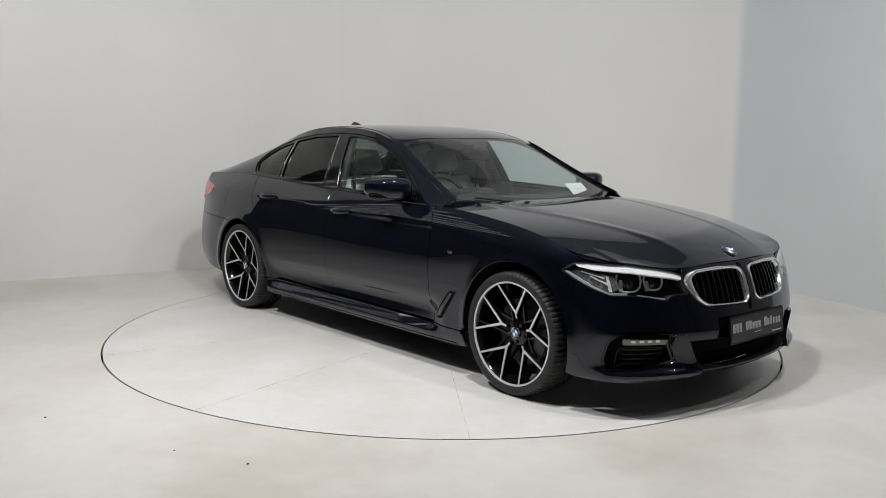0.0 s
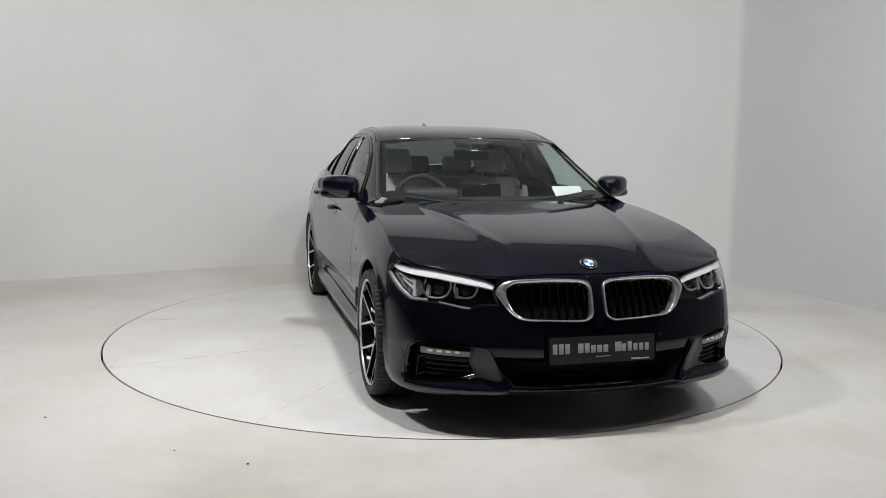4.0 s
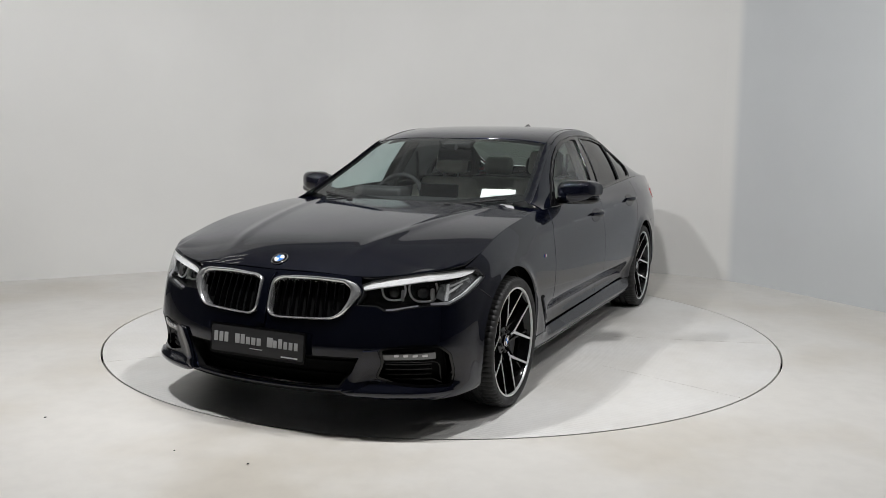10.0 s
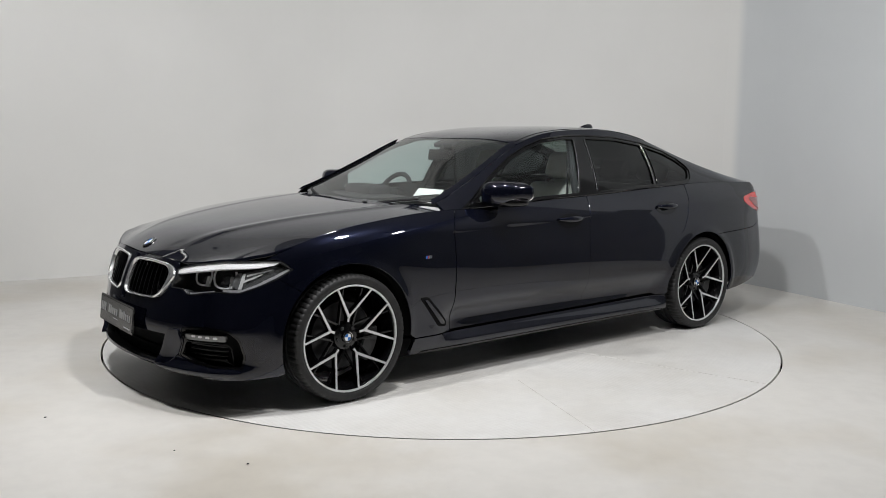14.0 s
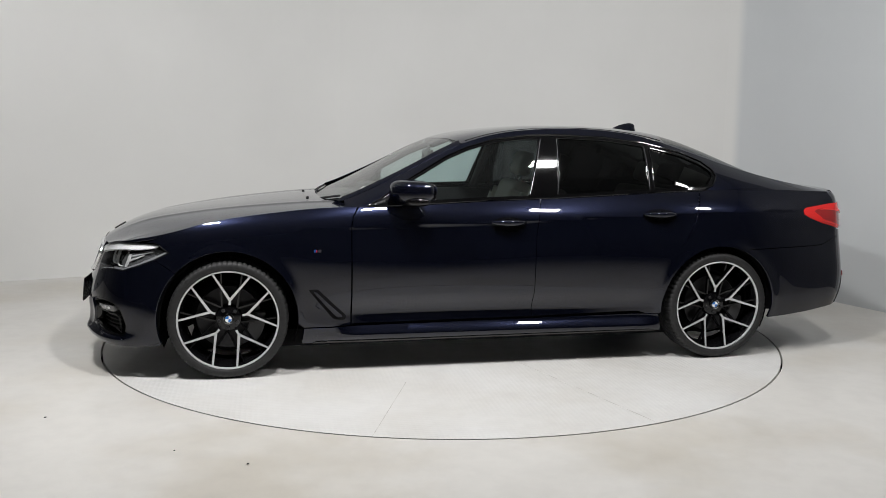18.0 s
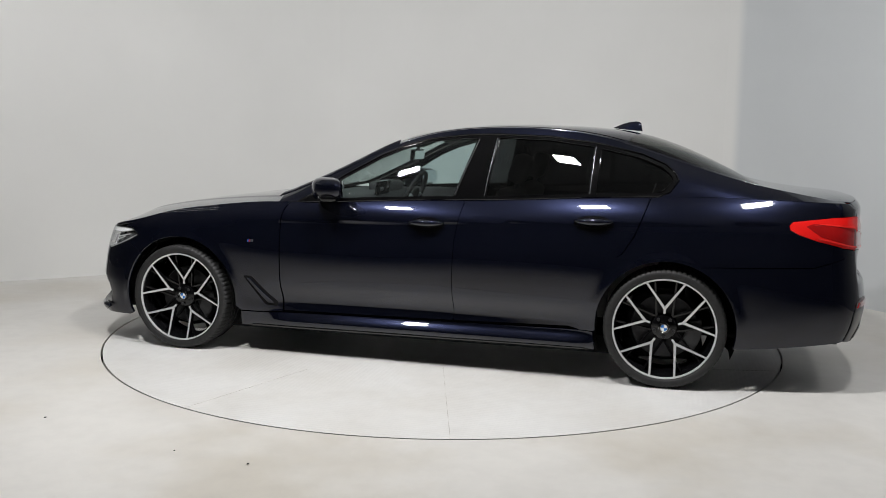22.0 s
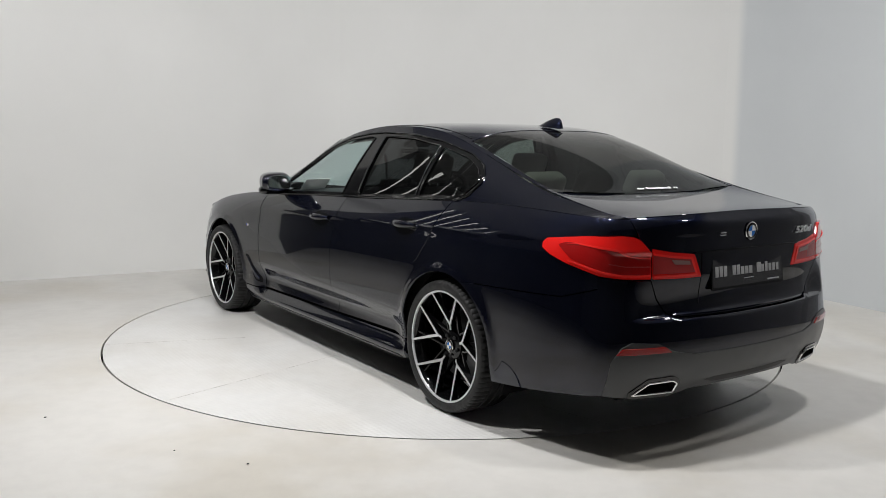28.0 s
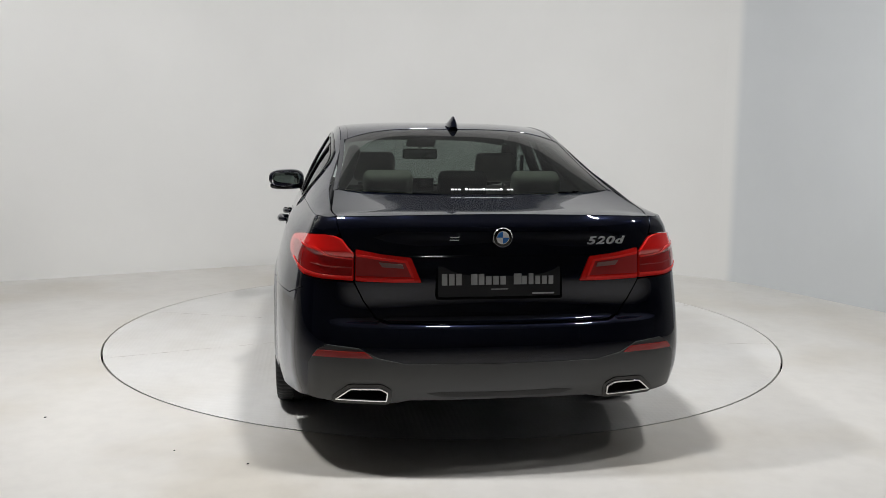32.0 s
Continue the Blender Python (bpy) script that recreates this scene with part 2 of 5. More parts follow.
def smooth(e0, e1, v):
    t = np.clip((v - e0) / (e1 - e0), 0, 1)
    return t * t * (3 - 2 * t)


def rounded(pts, r, n=5, closed=True):
    """A polygon with its corners rounded; r is one radius or one for each corner."""
    out = []
    k = len(pts)
    for i, p in enumerate(pts):
        p = np.array(p, float)
        ri = r[i] if isinstance(r, (list, tuple)) else r
        if ri <= 0 or (not closed and i in (0, k - 1)):
            out.append(tuple(p))
            continue
        a, b = np.array(pts[i - 1], float) - p, np.array(pts[(i + 1) % k], float) - p
        la, lb = np.linalg.norm(a), np.linalg.norm(b)
        c = min(ri, 0.48 * la, 0.48 * lb)
        p0, p2 = p + a / la * c, p + b / lb * c
        for j in range(n + 1):
            t = j / n
            out.append(tuple(p0 * (1 - t) ** 2 + 2 * p * t * (1 - t) + p2 * t * t))
    return out


def densify(poly, step):
    out = []
    for i, p in enumerate(poly):
        q = poly[(i + 1) % len(poly)]
        d = math.dist(p, q)
        n = max(1, int(math.ceil(d / step)))
        out += [(p[0] + (q[0] - p[0]) * j / n, p[1] + (q[1] - p[1]) * j / n) for j in range(n) if d > 1e-5]
    return out


def shrink(poly, g):
    """Moves a polygon's edge inwards by g."""
    P = np.array(poly)
    area = 0.5 * np.sum(P[:, 0] * np.roll(P[:, 1], -1) - np.roll(P[:, 0], -1) * P[:, 1])
    e = np.roll(P, -1, 0) - P
    e /= np.maximum(np.linalg.norm(e, axis=1)[:, None], 1e-9)
    nrm = np.stack([-e[:, 1], e[:, 0]], 1) * np.sign(area)
    m = nrm + np.roll(nrm, 1, 0)
    m /= np.maximum(np.sum(m * nrm, 1), 0.5)[:, None]
    return [tuple(v) for v in P + m * g]


def inside(Q, poly):
    P = np.array(poly)
    R = np.roll(P, -1, 0)
    x, y = Q[:, 0][:, None], Q[:, 1][:, None]
    c = (P[:, 1] > y) != (R[:, 1] > y)
    xi = P[:, 0] + (y - P[:, 1]) * (R[:, 0] - P[:, 0]) / np.where(R[:, 1] == P[:, 1], 1e-9, R[:, 1] - P[:, 1])
    return (np.sum(c & (x < xi), 1) % 2) == 1


def mesh2d(outline, holes, step):
    """Triangles of a flat region with holes, with points spread inside it."""
    loops = [densify(outline, step)] + [densify(h, step) for h in holes]
    vs, es = [], []
    for lp in loops:
        b = len(vs)
        vs += lp
        es += [(b + i, b + (i + 1) % len(lp)) for i in range(len(lp))]
    B = np.array(vs)
    lo, hi = B.min(0), B.max(0)
    nx, ny = [max(1, int(round(v / step))) for v in (hi - lo)]
    gx, gy = np.linspace(lo[0], hi[0], nx + 1), np.linspace(lo[1], hi[1], ny + 1)
    G = np.stack(np.meshgrid(gx, gy), -1).reshape(-1, 2)
    keep = inside(G, loops[0])
    for h in loops[1:]:
        keep &= ~inside(G, h)
    G = G[keep]
    if len(G):
        E0, E1 = B[[e[0] for e in es]], B[[e[1] for e in es]]
        ok = np.ones(len(G), bool)
        for c in range(0, len(G), 400):
            q = G[c:c + 400][:, None, :]
            d = E1 - E0
            t = np.clip(np.sum((q - E0) * d, -1) / np.maximum(np.sum(d * d, -1), 1e-12), 0, 1)
            ok[c:c + 400] = np.min(np.linalg.norm(q - E0 - t[..., None] * d, axis=-1), 1) > 0.4 * step
        G = G[ok]
    allv = [Vector(v) for v in vs] + [Vector(v) for v in G]
    v2, _, fs, _, _, _ = delaunay_2d_cdt(allv, es, [], 0, 1e-6)
    V = np.array([tuple(v) for v in v2])
    F = np.array([tuple(f) for f in fs if len(f) == 3])
    C = V[F].mean(1)
    ok = inside(C, loops[0])
    for h in loops[1:]:
        ok &= ~inside(C, h)
    F = F[ok]
    a, b, c = V[F[:, 0]], V[F[:, 1]], V[F[:, 2]]
    ar = (b[:, 0] - a[:, 0]) * (c[:, 1] - a[:, 1]) - (b[:, 1] - a[:, 1]) * (c[:, 0] - a[:, 0])
    F[ar < 0] = F[ar < 0][:, ::-1]
    F = F[np.abs(ar) > 1e-10]
    return V, F


def panel(name, outline, surf, material, parent, step=0.03, holes=(), gap=0.0018, rim=0.012, lift=0.0, label="", flip=False, mirror=False):
    """A sheet cut to an outline on a surface, with its edges turned in. surf maps (n, 2) to points; its normal is d/du x d/dv, flipped at will."""
    V, F = mesh2d(shrink(outline, gap) if gap else outline, [shrink(h, -gap) for h in holes], step)
    e = 1e-3
    P = surf(V)
    N = np.cross(surf(V + [e, 0]) - surf(V - [e, 0]), surf(V + [0, e]) - surf(V - [0, e]))
    N /= np.linalg.norm(N, axis=1)[:, None]
    if flip:
        N, F = -N, F[:, ::-1]
    P = P + N * lift
    count = {}
    for f in F:
        for i in range(3):
            a, b = int(f[i]), int(f[(i + 1) % 3])
            count[(a, b)] = 1
    border = [k for k in count if (k[1], k[0]) not in count]
    verts, norms, faces = list(P), list(N), [tuple(int(i) for i in f) for f in F]
    if rim:
        side = {}
        for a, b in border:
            o = np.cross(P[b] - P[a], N[a])
            for k in (a, b):
                side[k] = side.get(k, 0) + o
        top, low = {}, {}
        for k, o in side.items():
            o = o / max(np.linalg.norm(o), 1e-9)
            top[k] = len(verts)
            verts.append(P[k])
            norms.append((o + N[k]) / np.linalg.norm(o + N[k]))
            low[k] = len(verts)
            verts.append(P[k] - N[k] * rim + o * 0.0005)
            norms.append(o)
        faces += [(b, a, top[a], top[b]) for a, b in ()]
        faces += [(top[b], top[a], low[a], low[b]) for a, b in border]
    verts, norms = np.array(verts), np.array(norms)
    if mirror:
        verts, norms = verts * [1, -1, 1], norms * [1, -1, 1]
        faces = [f[::-1] for f in faces]
    return raw(name, verts, faces, material, parent, label, True, norms)


# ---------------------------------------------------------------- the studio
def slab(name, outline, z0, z1, material, holes=(), step=0.6):
    V, F = mesh2d(outline, list(holes), step)
    n = len(V)
    count = {(int(f[i]), int(f[(i + 1) % 3])) for f in F for i in range(3)}
    border = [k for k in count if (k[1], k[0]) not in count]
    vs = [(x, y, z1) for x, y in V] + [(x, y, z0) for x, y in V]
    fs = [tuple(int(i) for i in f) for f in F] + [tuple(int(i) + n for i in f[::-1]) for f in F]
    fs += [(b, a, a + n, b + n) for a, b in border]
    return raw(name, vs, fs, material, None, "", False)


def circle(r, n=192, cx=0.0, cy=0.0):
    return [(cx + r * math.cos(2 * math.pi * i / n), cy + r * math.sin(2 * math.pi * i / n)) for i in range(n)]


CORNERS = [(-4.25, 1.535), (-1.14, 3.30), (2.66, 2.60), (4.05, -0.235), (6.0, -4.20), (6.0, -9.0), (-12.6, -9.0), (-12.6, 5.2)]


def build_room():
    floor = slab("floor", [(-13.0, -9.4), (6.4, -9.4), (6.4, 5.7), (-13.0, 5.7)], -0.05, 0.0, FLOORMAT, [circle(DECK_R + 0.012)])
    tagged(floor, "cream painted concrete floor with faint warm stains", "floor", kind="structure")
    pit = slab("floor_pit", circle(DECK_R + 0.3, 96), -0.30, -0.20, GAP)
    tagged(pit, "dark pit under the turntable", "pit", kind="structure")
    ring = raw("floor_pit_rim", *lathe([(DECK_R + 0.02, -0.2), (DECK_R + 0.02, -0.05)], 96, "Z"), GAP)
    tagged(ring, "dark rim of the turntable pit", "pit", kind="structure")
    names = ["wall_left", "wall_back", "wall_right", "wall_side_right", "wall_far_right", "wall_rear", "wall_far_left", "wall_side_left"]
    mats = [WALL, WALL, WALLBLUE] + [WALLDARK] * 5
    labels = ["white painted studio wall", "white painted studio wall behind the turntable", "pale blue-grey studio wall, its shade put into the colour"] + ["dark wall of the hall beside the camera"] * 5
    # the wall's line, with the studio's two corners rounded
    bent = rounded(CORNERS, [0.0, 1.3, 0.95, 0.0, 0.0, 0.0, 0.0, 0.0], 16)
    cut = [0, 9, 28, 35, 36, 37, 38, 39, 40]
    bent = bent + bent[:1]
    # shade begins softly in the right wall's colour, just past the bend
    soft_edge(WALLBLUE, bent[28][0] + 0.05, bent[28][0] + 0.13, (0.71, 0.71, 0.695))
    for i in range(8):
        line = [Vector((x, y, 0)) for x, y in bent[cut[i]:cut[i + 1] + 1]]
        outer = []
        for j, p in enumerate(line):
            d = (line[min(j + 1, len(line) - 1)] - line[max(j - 1, 0)]).normalized()
            outer.append(p + Vector((-d.y, d.x, 0)) * 0.12)
        n = len(line)
        vs = [(v.x, v.y, z) for z in (0, CEIL) for v in line + outer]
        fs = []
        for j in range(n - 1):
            fs += [(j, j + 1, 2 * n + j + 1, 2 * n + j), (n + j + 1, n + j, 3 * n + j, 3 * n + j + 1), (2 * n + j, 2 * n + j + 1, 3 * n + j + 1, 3 * n + j)]
        fs += [(0, 2 * n, 3 * n, n), (n - 1, 2 * n - 1, 4 * n - 1, 3 * n - 1)]
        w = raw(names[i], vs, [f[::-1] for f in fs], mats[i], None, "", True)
        tagged(w, labels[i], "wall", kind="structure")
    ceil = slab("ceiling", [(-13.0, -9.4), (6.4, -9.4), (6.4, 5.7), (-13.0, 5.7)], CEIL, CEIL + 0.1, CEILMAT)
    tagged(ceil, "grey ceiling with hung light panels", "ceiling", kind="structure")
    # dust flecks on the floor
    for x, y, r in ((-1.90, -2.04, 0.008), (-0.80, -2.59, 0.007), (-1.15, -2.45, 0.005)):
        f = part("floor_speck", box((r * 1.4, r, 0.003), (x, y, 0.0025), 0.001), CLOTH, None, "small dark fleck on the floor")
        tagged(f, "", "speck", kind="stuff")


def build_lamps():
    for x, y, tilt, w in LAMPS:
        e = new("studio_floodlight")
        e.matrix_world = pose(x, y, RIG, tilt, 0, 0)
        tagged(e, "small square white LED floodlight under the ceiling", "floodlight", "studio lights")
        part("housing", box((0.31, 0.27, 0.05), (0, 0, 0.04), 0.008), PLASTIC, e)
        part("diffuser", box((0.28, 0.24, 0.012), (0, 0, 0.006), 0.002), LAMPGLOW, e)
        part("bracket", box((0.03, 0.03, CEIL - RIG), (0, 0, (CEIL - RIG) / 2), 0.004, 2, pose(0, 0, 0.06, -tilt, 0, 0)), PLASTIC, e)
        d = bpy.data.lights.new("studio_lamp", "AREA")
        d.shape, d.size, d.size_y, d.energy, d.color = "RECTANGLE", 0.28, 0.24, w * 0.95, (1.0, 0.994, 0.995)
        d.spread = radians(176)
        lamp = new("studio_lamp", d)
        lamp.matrix_world = pose(x, y, RIG, tilt, 0, 0) @ pose(0, 0, -0.012)
    # rows of tubes recede into the hall, along its white wall's end
    for i in range(7):
        e = new("tube_light")
        o, mid = -0.88 - 0.26 * i, 7.6
        e.matrix_world = pose(0.419 * o - 0.908 * mid, 0.908 * o + 0.419 * mid, 3.30, 0, 0, 155.2)
        tagged(e, "long thin tube light hung in the dark hall beside the studio", "tube light", "side tube lights")
        vs, fs = tube([(-5.0, 0, 0), (5.0, 0, 0)], 0.013, 10)
        raw("tube", vs, fs, TUBEGLOW, e)
        part("batten", box((10.1, 0.05, 0.03), (0, 0, 0.030), 0.004), PLASTIC, e)
        for k in (-4.0, 0.0, 4.0):
            part("hanger", box((0.008, 0.008, CEIL - 3.34), (k, 0, 0.04 + (CEIL - 3.34) / 2)), SATIN, e)


def build_deck():
    deck = slab("turntable", circle(DECK_R), -0.05, 0.0, DECKMAT, (), 0.25)
    tagged(deck, "round cream painted turntable set flush in the floor", "turntable")
    # fine joints between the deck's sheets
    for x0, y0, x1, y1 in SEAMS:
        l = math.hypot(x1 - x0, y1 - y0)
        m = pose((x0 + x1) / 2, (y0 + y1) / 2, 0.0004, 0, 0, math.degrees(math.atan2(y1 - y0, x1 - x0)))
        part("joint", box((l, 0.003, 0.0010), (0, 0, 0), 0, 2, m), JOINT, deck, "thin grey joint line")
    return deck


SEAMS = ((0.47, 1.30, 0.76, 2.13), (-0.26, 0.95, -0.62, 2.17), (0.25, -0.84, 0.63, -2.16), (0.89, -0.70, 1.79, -1.38), (-0.59, -1.43, -0.70, -2.14), (-1.75, 0.60, -2.20, 0.50))
JOINT = tint(mat("joint_grey", (0.48, 0.46, 0.43), 0.7), (0.40, 0.38, 0.35), (0.66, 0.65, 0.62), 9, 0.4, 0.6)

# ---------------------------------------------------------------- the car's surfaces
# car space: x ahead, y to its left, z up, the origin on the floor midway between the axles
WB = 2.975
AXF, AXR, HUBZ = WB / 2, -WB / 2, 0.333
PLAN_X = (2.37, 2.352, 2.272, 2.205, 2.09, 1.90, 1.49, 1.0, 0.4, -0.3, -0.9, -1.49, -1.9, -2.15, -2.30, -2.40, -2.460, -2.508, -2.555, -2.592, -2.605)
PLAN_Y = (0.0, 0.25, 0.545, 0.695, 0.834, 0.906, 0.923, 0.920, 0.925, 0.930, 0.932, 0.938, 0.925, 0.893, 0.858, 0.824, 0.772, 0.68, 0.52, 0.29, 0.0)


def plan_curve():
    px = list(PLAN_X[2:0:-1]) + list(PLAN_X) + list(PLAN_X[-2:-4:-1])
    py = [-v for v in PLAN_Y[2:0:-1]] + list(PLAN_Y) + [-v for v in PLAN_Y[-2:-4:-1]]
    s = np.concatenate([[0], np.cumsum(np.hypot(np.diff(px), np.diff(py)))])
    fx, fy = spline(s, px), spline(s, py)
    q = np.linspace(s[2], s[-3], 1600)
    x, y = fx(q), fy(q)
    a = np.concatenate([[0], np.cumsum(np.hypot(np.diff(x), np.diff(y)))])
    return a, x, y


PA, PX, PY = plan_curve()
HALF = PA[-1]
_tx, _ty = np.gradient(PX, PA), np.gradient(PY, PA)
PNX, PNY = _ty / np.hypot(_tx, _ty), -_tx / np.hypot(_tx, _ty)
_side = (PX < 2.1) & (PX > -2.4)
a_of_x = lambda x: float(np.interp(-x, -PX, PA))
a_front = lambda y: float(np.interp(y, PY[:500], PA[:500]))
a_rear = lambda y: float(np.interp(y, PY[::-1][:500], PA[::-1][:500]))

ZN = np.array([0.14, 0.20, 0.27, 0.34, 0.45, 0.60, 0.72, 0.82, 0.88, 0.95, 1.03, 1.12])
STATIONS = [
    (a_front(0.0), (0.055, 0.012, 0.00, 0.005, 0.018, 0.060, 0.115, 0.20, 0.26, 0.34, 0.42, 0.50)),
    (a_front(0.5), (0.055, 0.012, 0.00, 0.005, 0.018, 0.052, 0.098, 0.17, 0.23, 0.31, 0.39, 0.47)),
    (a_of_x(2.03), (0.05, 0.012, 0.002, 0.00, 0.006, 0.024, 0.054, 0.103, 0.157, 0.237, 0.317, 0.397)),
    (a_of_x(1.49), (0.06, 0.03, 0.010, 0.00, 0.00, 0.000, 0.005, 0.030, 0.066, 0.134, 0.218, 0.31)),
    (a_of_x(0.70), (0.08, 0.035, 0.018, 0.024, 0.012, 0.001, 0.005, 0.016, 0.032, 0.070, 0.138, 0.22)),
    (a_of_x(-0.5), (0.08, 0.035, 0.018, 0.024, 0.012, 0.001, 0.005, 0.018, 0.033, 0.071, 0.128, 0.20)),
    (a_of_x(-1.49), (0.06, 0.030, 0.012, 0.004, 0.000, -0.004, 0.003, 0.016, 0.031, 0.064, 0.122, 0.21)),
    (a_of_x(-2.15), (0.10, 0.050, 0.022, 0.006, 0.000, 0.006, 0.018, 0.032, 0.042, 0.075, 0.125, 0.20)),
    (a_rear(0.5), (0.14, 0.09, 0.06, 0.028, 0.000, 0.012, 0.036, 0.044, 0.047, 0.050, 0.058, 0.135)),
    (a_rear(0.0), (0.14, 0.09, 0.06, 0.028, 0.000, 0.012, 0.052, 0.060, 0.063, 0.066, 0.072, 0.145)),
]


def second_derivs(x):
    """The matrix that takes a natural cubic's values at x to its second derivatives."""
    n, h = len(x), np.diff(x)
    A, B = np.eye(n), np.zeros((n, n))
    for i in range(1, n - 1):
        A[i, i - 1:i + 2] = h[i - 1], 2 * (h[i - 1] + h[i]), h[i]
        B[i, i - 1:i + 2] = 6 / h[i - 1], -6 / h[i - 1] - 6 / h[i], 6 / h[i]
    return np.linalg.solve(A, B)


SA = np.array([-STATIONS[1][0]] + [s[0] for s in STATIONS] + [2 * HALF - STATIONS[-2][0]])
SI = np.array([STATIONS[1][1]] + [s[1] for s in STATIONS] + [STATIONS[-2][1]])
SM, ZK = second_derivs(SA) @ SI, second_derivs(ZN)


def cubic(x, Y, M, q):
    """Rows of a cubic's values Y and second derivatives M, at q."""
    i = np.clip(np.searchsorted(x, q) - 1, 0, len(x) - 2)
    h, a, b = (x[i + 1] - x[i]), (x[i + 1] - q), (q - x[i])
    if Y.ndim == 2 and Y.shape[0] == len(x) and Y.shape[0] != len(q):
        Y0, Y1, M0, M1 = Y[i], Y[i + 1], M[i], M[i + 1]
        h, a, b = h[:, None], a[:, None], b[:, None]
    else:
        k = np.arange(len(q))
        Y0, Y1, M0, M1 = Y[k, i], Y[k, i + 1], M[k, i], M[k, i + 1]
    return (M0 * a ** 3 + M1 * b ** 3) / (6 * h) + (Y0 / h - M0 * h / 6) * a + (Y1 / h - M1 * h / 6) * b


CREASE = spline((0.95, 0.8, 0.3, -0.13, -0.92, -1.6, -2.07), (0.835, 0.842, 0.855, 0.866, 0.895, 0.915, 0.925))


def skin(V):
    """The wrap-round lower body: along the plan's edge, and height."""
    V = np.asarray(V, float)
    w = np.mod(V[:, 0] + HALF, 2 * HALF) - HALF
    s, a, z = np.where(w < 0, -1.0, 1.0), np.abs(w), V[:, 1]
    bx, by = np.interp(a, PA, PX), np.interp(a, PA, PY)
    nx, ny = np.interp(a, PA, PNX), np.interp(a, PA, PNY)
    i = np.clip(np.searchsorted(SA, a) - 1, 0, len(SA) - 2)
    h, p, q = (SA[i + 1] - SA[i])[:, None], (SA[i + 1] - a)[:, None], (a - SA[i])[:, None]
    rows = (SM[i] * p ** 3 + SM[i + 1] * q ** 3) / (6 * h) + (SI[i] / h - SM[i] * h / 6) * p + (SI[i + 1] / h - SM[i + 1] * h / 6) * q
    M = rows @ ZK.T
    zz = np.clip(z, ZN[0], ZN[-1])
    k = np.arange(len(z))
    j = np.clip(np.searchsorted(ZN, zz) - 1, 0, len(ZN) - 2)
    hz, za, zb = ZN[j + 1] - ZN[j], ZN[j + 1] - zz, zz - ZN[j]
    ins = (M[k, j] * za ** 3 + M[k, j + 1] * zb ** 3) / (6 * hz) + (rows[k, j] / hz - M[k, j] * hz / 6) * za + (rows[k, j + 1] / hz - M[k, j + 1] * hz / 6) * zb
    # the crease through the door handles, fading out at both ends
    on = smooth(1.25, 0.7, bx) * smooth(-2.35, -1.9, bx)
    d = z - CREASE(bx)
    ins = ins + on * np.where(d < 0, 0.0075 * (1 - np.exp(np.clip(d, -1, 0) / 0.013)) - 0.0075 * smooth(-0.05, -0.20, d), 0.0)
    # the hollow along the doors' foot
    mid = smooth(0.95, 0.75, bx) * smooth(-1.25, -0.95, bx)
    ins = ins + mid * (0.044 * smooth(0.212, 0.282, z) * (1 - smooth(0.33, 0.47, z)) - 0.006 * (1 - smooth(0.20, 0.26, z)))
    # the shelf of the front bumper's foot
    nose = smooth(1.92, 2.12, bx)
    ins = ins + nose * 0.019 * smooth(0.215, 0.275, z) * (1 - smooth(0.30, 0.43, z))
    # the ledge on top of the rear bumper
    back = smooth(-2.485, -2.55, bx)
    ins = ins + back * 0.030 * smooth(0.606, 0.630, z) * (1 - smooth(0.65, 0.80, z))
    # the rounded edge under the boot lid's deck
    ins = ins + smooth(-2.36, -2.42, bx) * 5.0 * np.clip(z - 0.985, 0, 0.06) ** 2
    # the lips of the wheel arches
    for cx in (AXF, AXR):
        r = np.hypot(bx - cx, z - HUBZ)
        ins = ins - 0.010 * np.exp(-((r - 0.375) / 0.035) ** 2) * smooth(0.20, 0.35, z)
    return np.stack([bx - nx * ins, s * (by - ny * ins), z], 1)


S = lambda x, z: (a_of_x(x), z)
FQ = lambda y, z: (a_front(y) if y >= 0 else -a_front(-y), z)
RQ = lambda y, z: (a_rear(y) if y >= 0 else 2 * HALF - a_rear(-y), z)

# the shoulder where the lower body ends: bonnet joint, window belt, boot edge
BELT_Z = spline((2.3, 2.1, 1.93, 1.75, 1.6, 1.25, 0.95, 0.78, 0.6, 0.42, 0.0, -0.47, -1.03, -1.4, -1.7, -2.0, -2.3, -2.5),
                (0.60, 0.69, 0.765, 0.828, 0.868, 0.922, 0.950, 0.955, 0.958, 0.966, 0.987, 1.002, 1.030, 1.045, 1.050, 1.045, 1.035, 1.03))


def belt(x):
    """The shoulder's point at x."""
    x = np.atleast_1d(np.asarray(x, float))
    a = np.interp(-x, -PX, PA)
    return skin(np.stack([a, BELT_Z(x)], 1))


BX = np.linspace(2.28, -2.5, 160)
_b = belt(BX)
BELT_Y = lambda x: np.interp(-np.asarray(x, float), -_b[:, 0], _b[:, 1])
BZ = lambda x: np.interp(-np.asarray(x, float), -_b[:, 0], _b[:, 2])
_b2 = skin(np.stack([np.interp(-BX, -PX, PA), BELT_Z(BX) - 0.01], 1))
BELT_S = lambda x: np.interp(-np.asarray(x, float), -_b[:, 0], (_b[:, 1] - _b2[:, 1]) / 0.01)

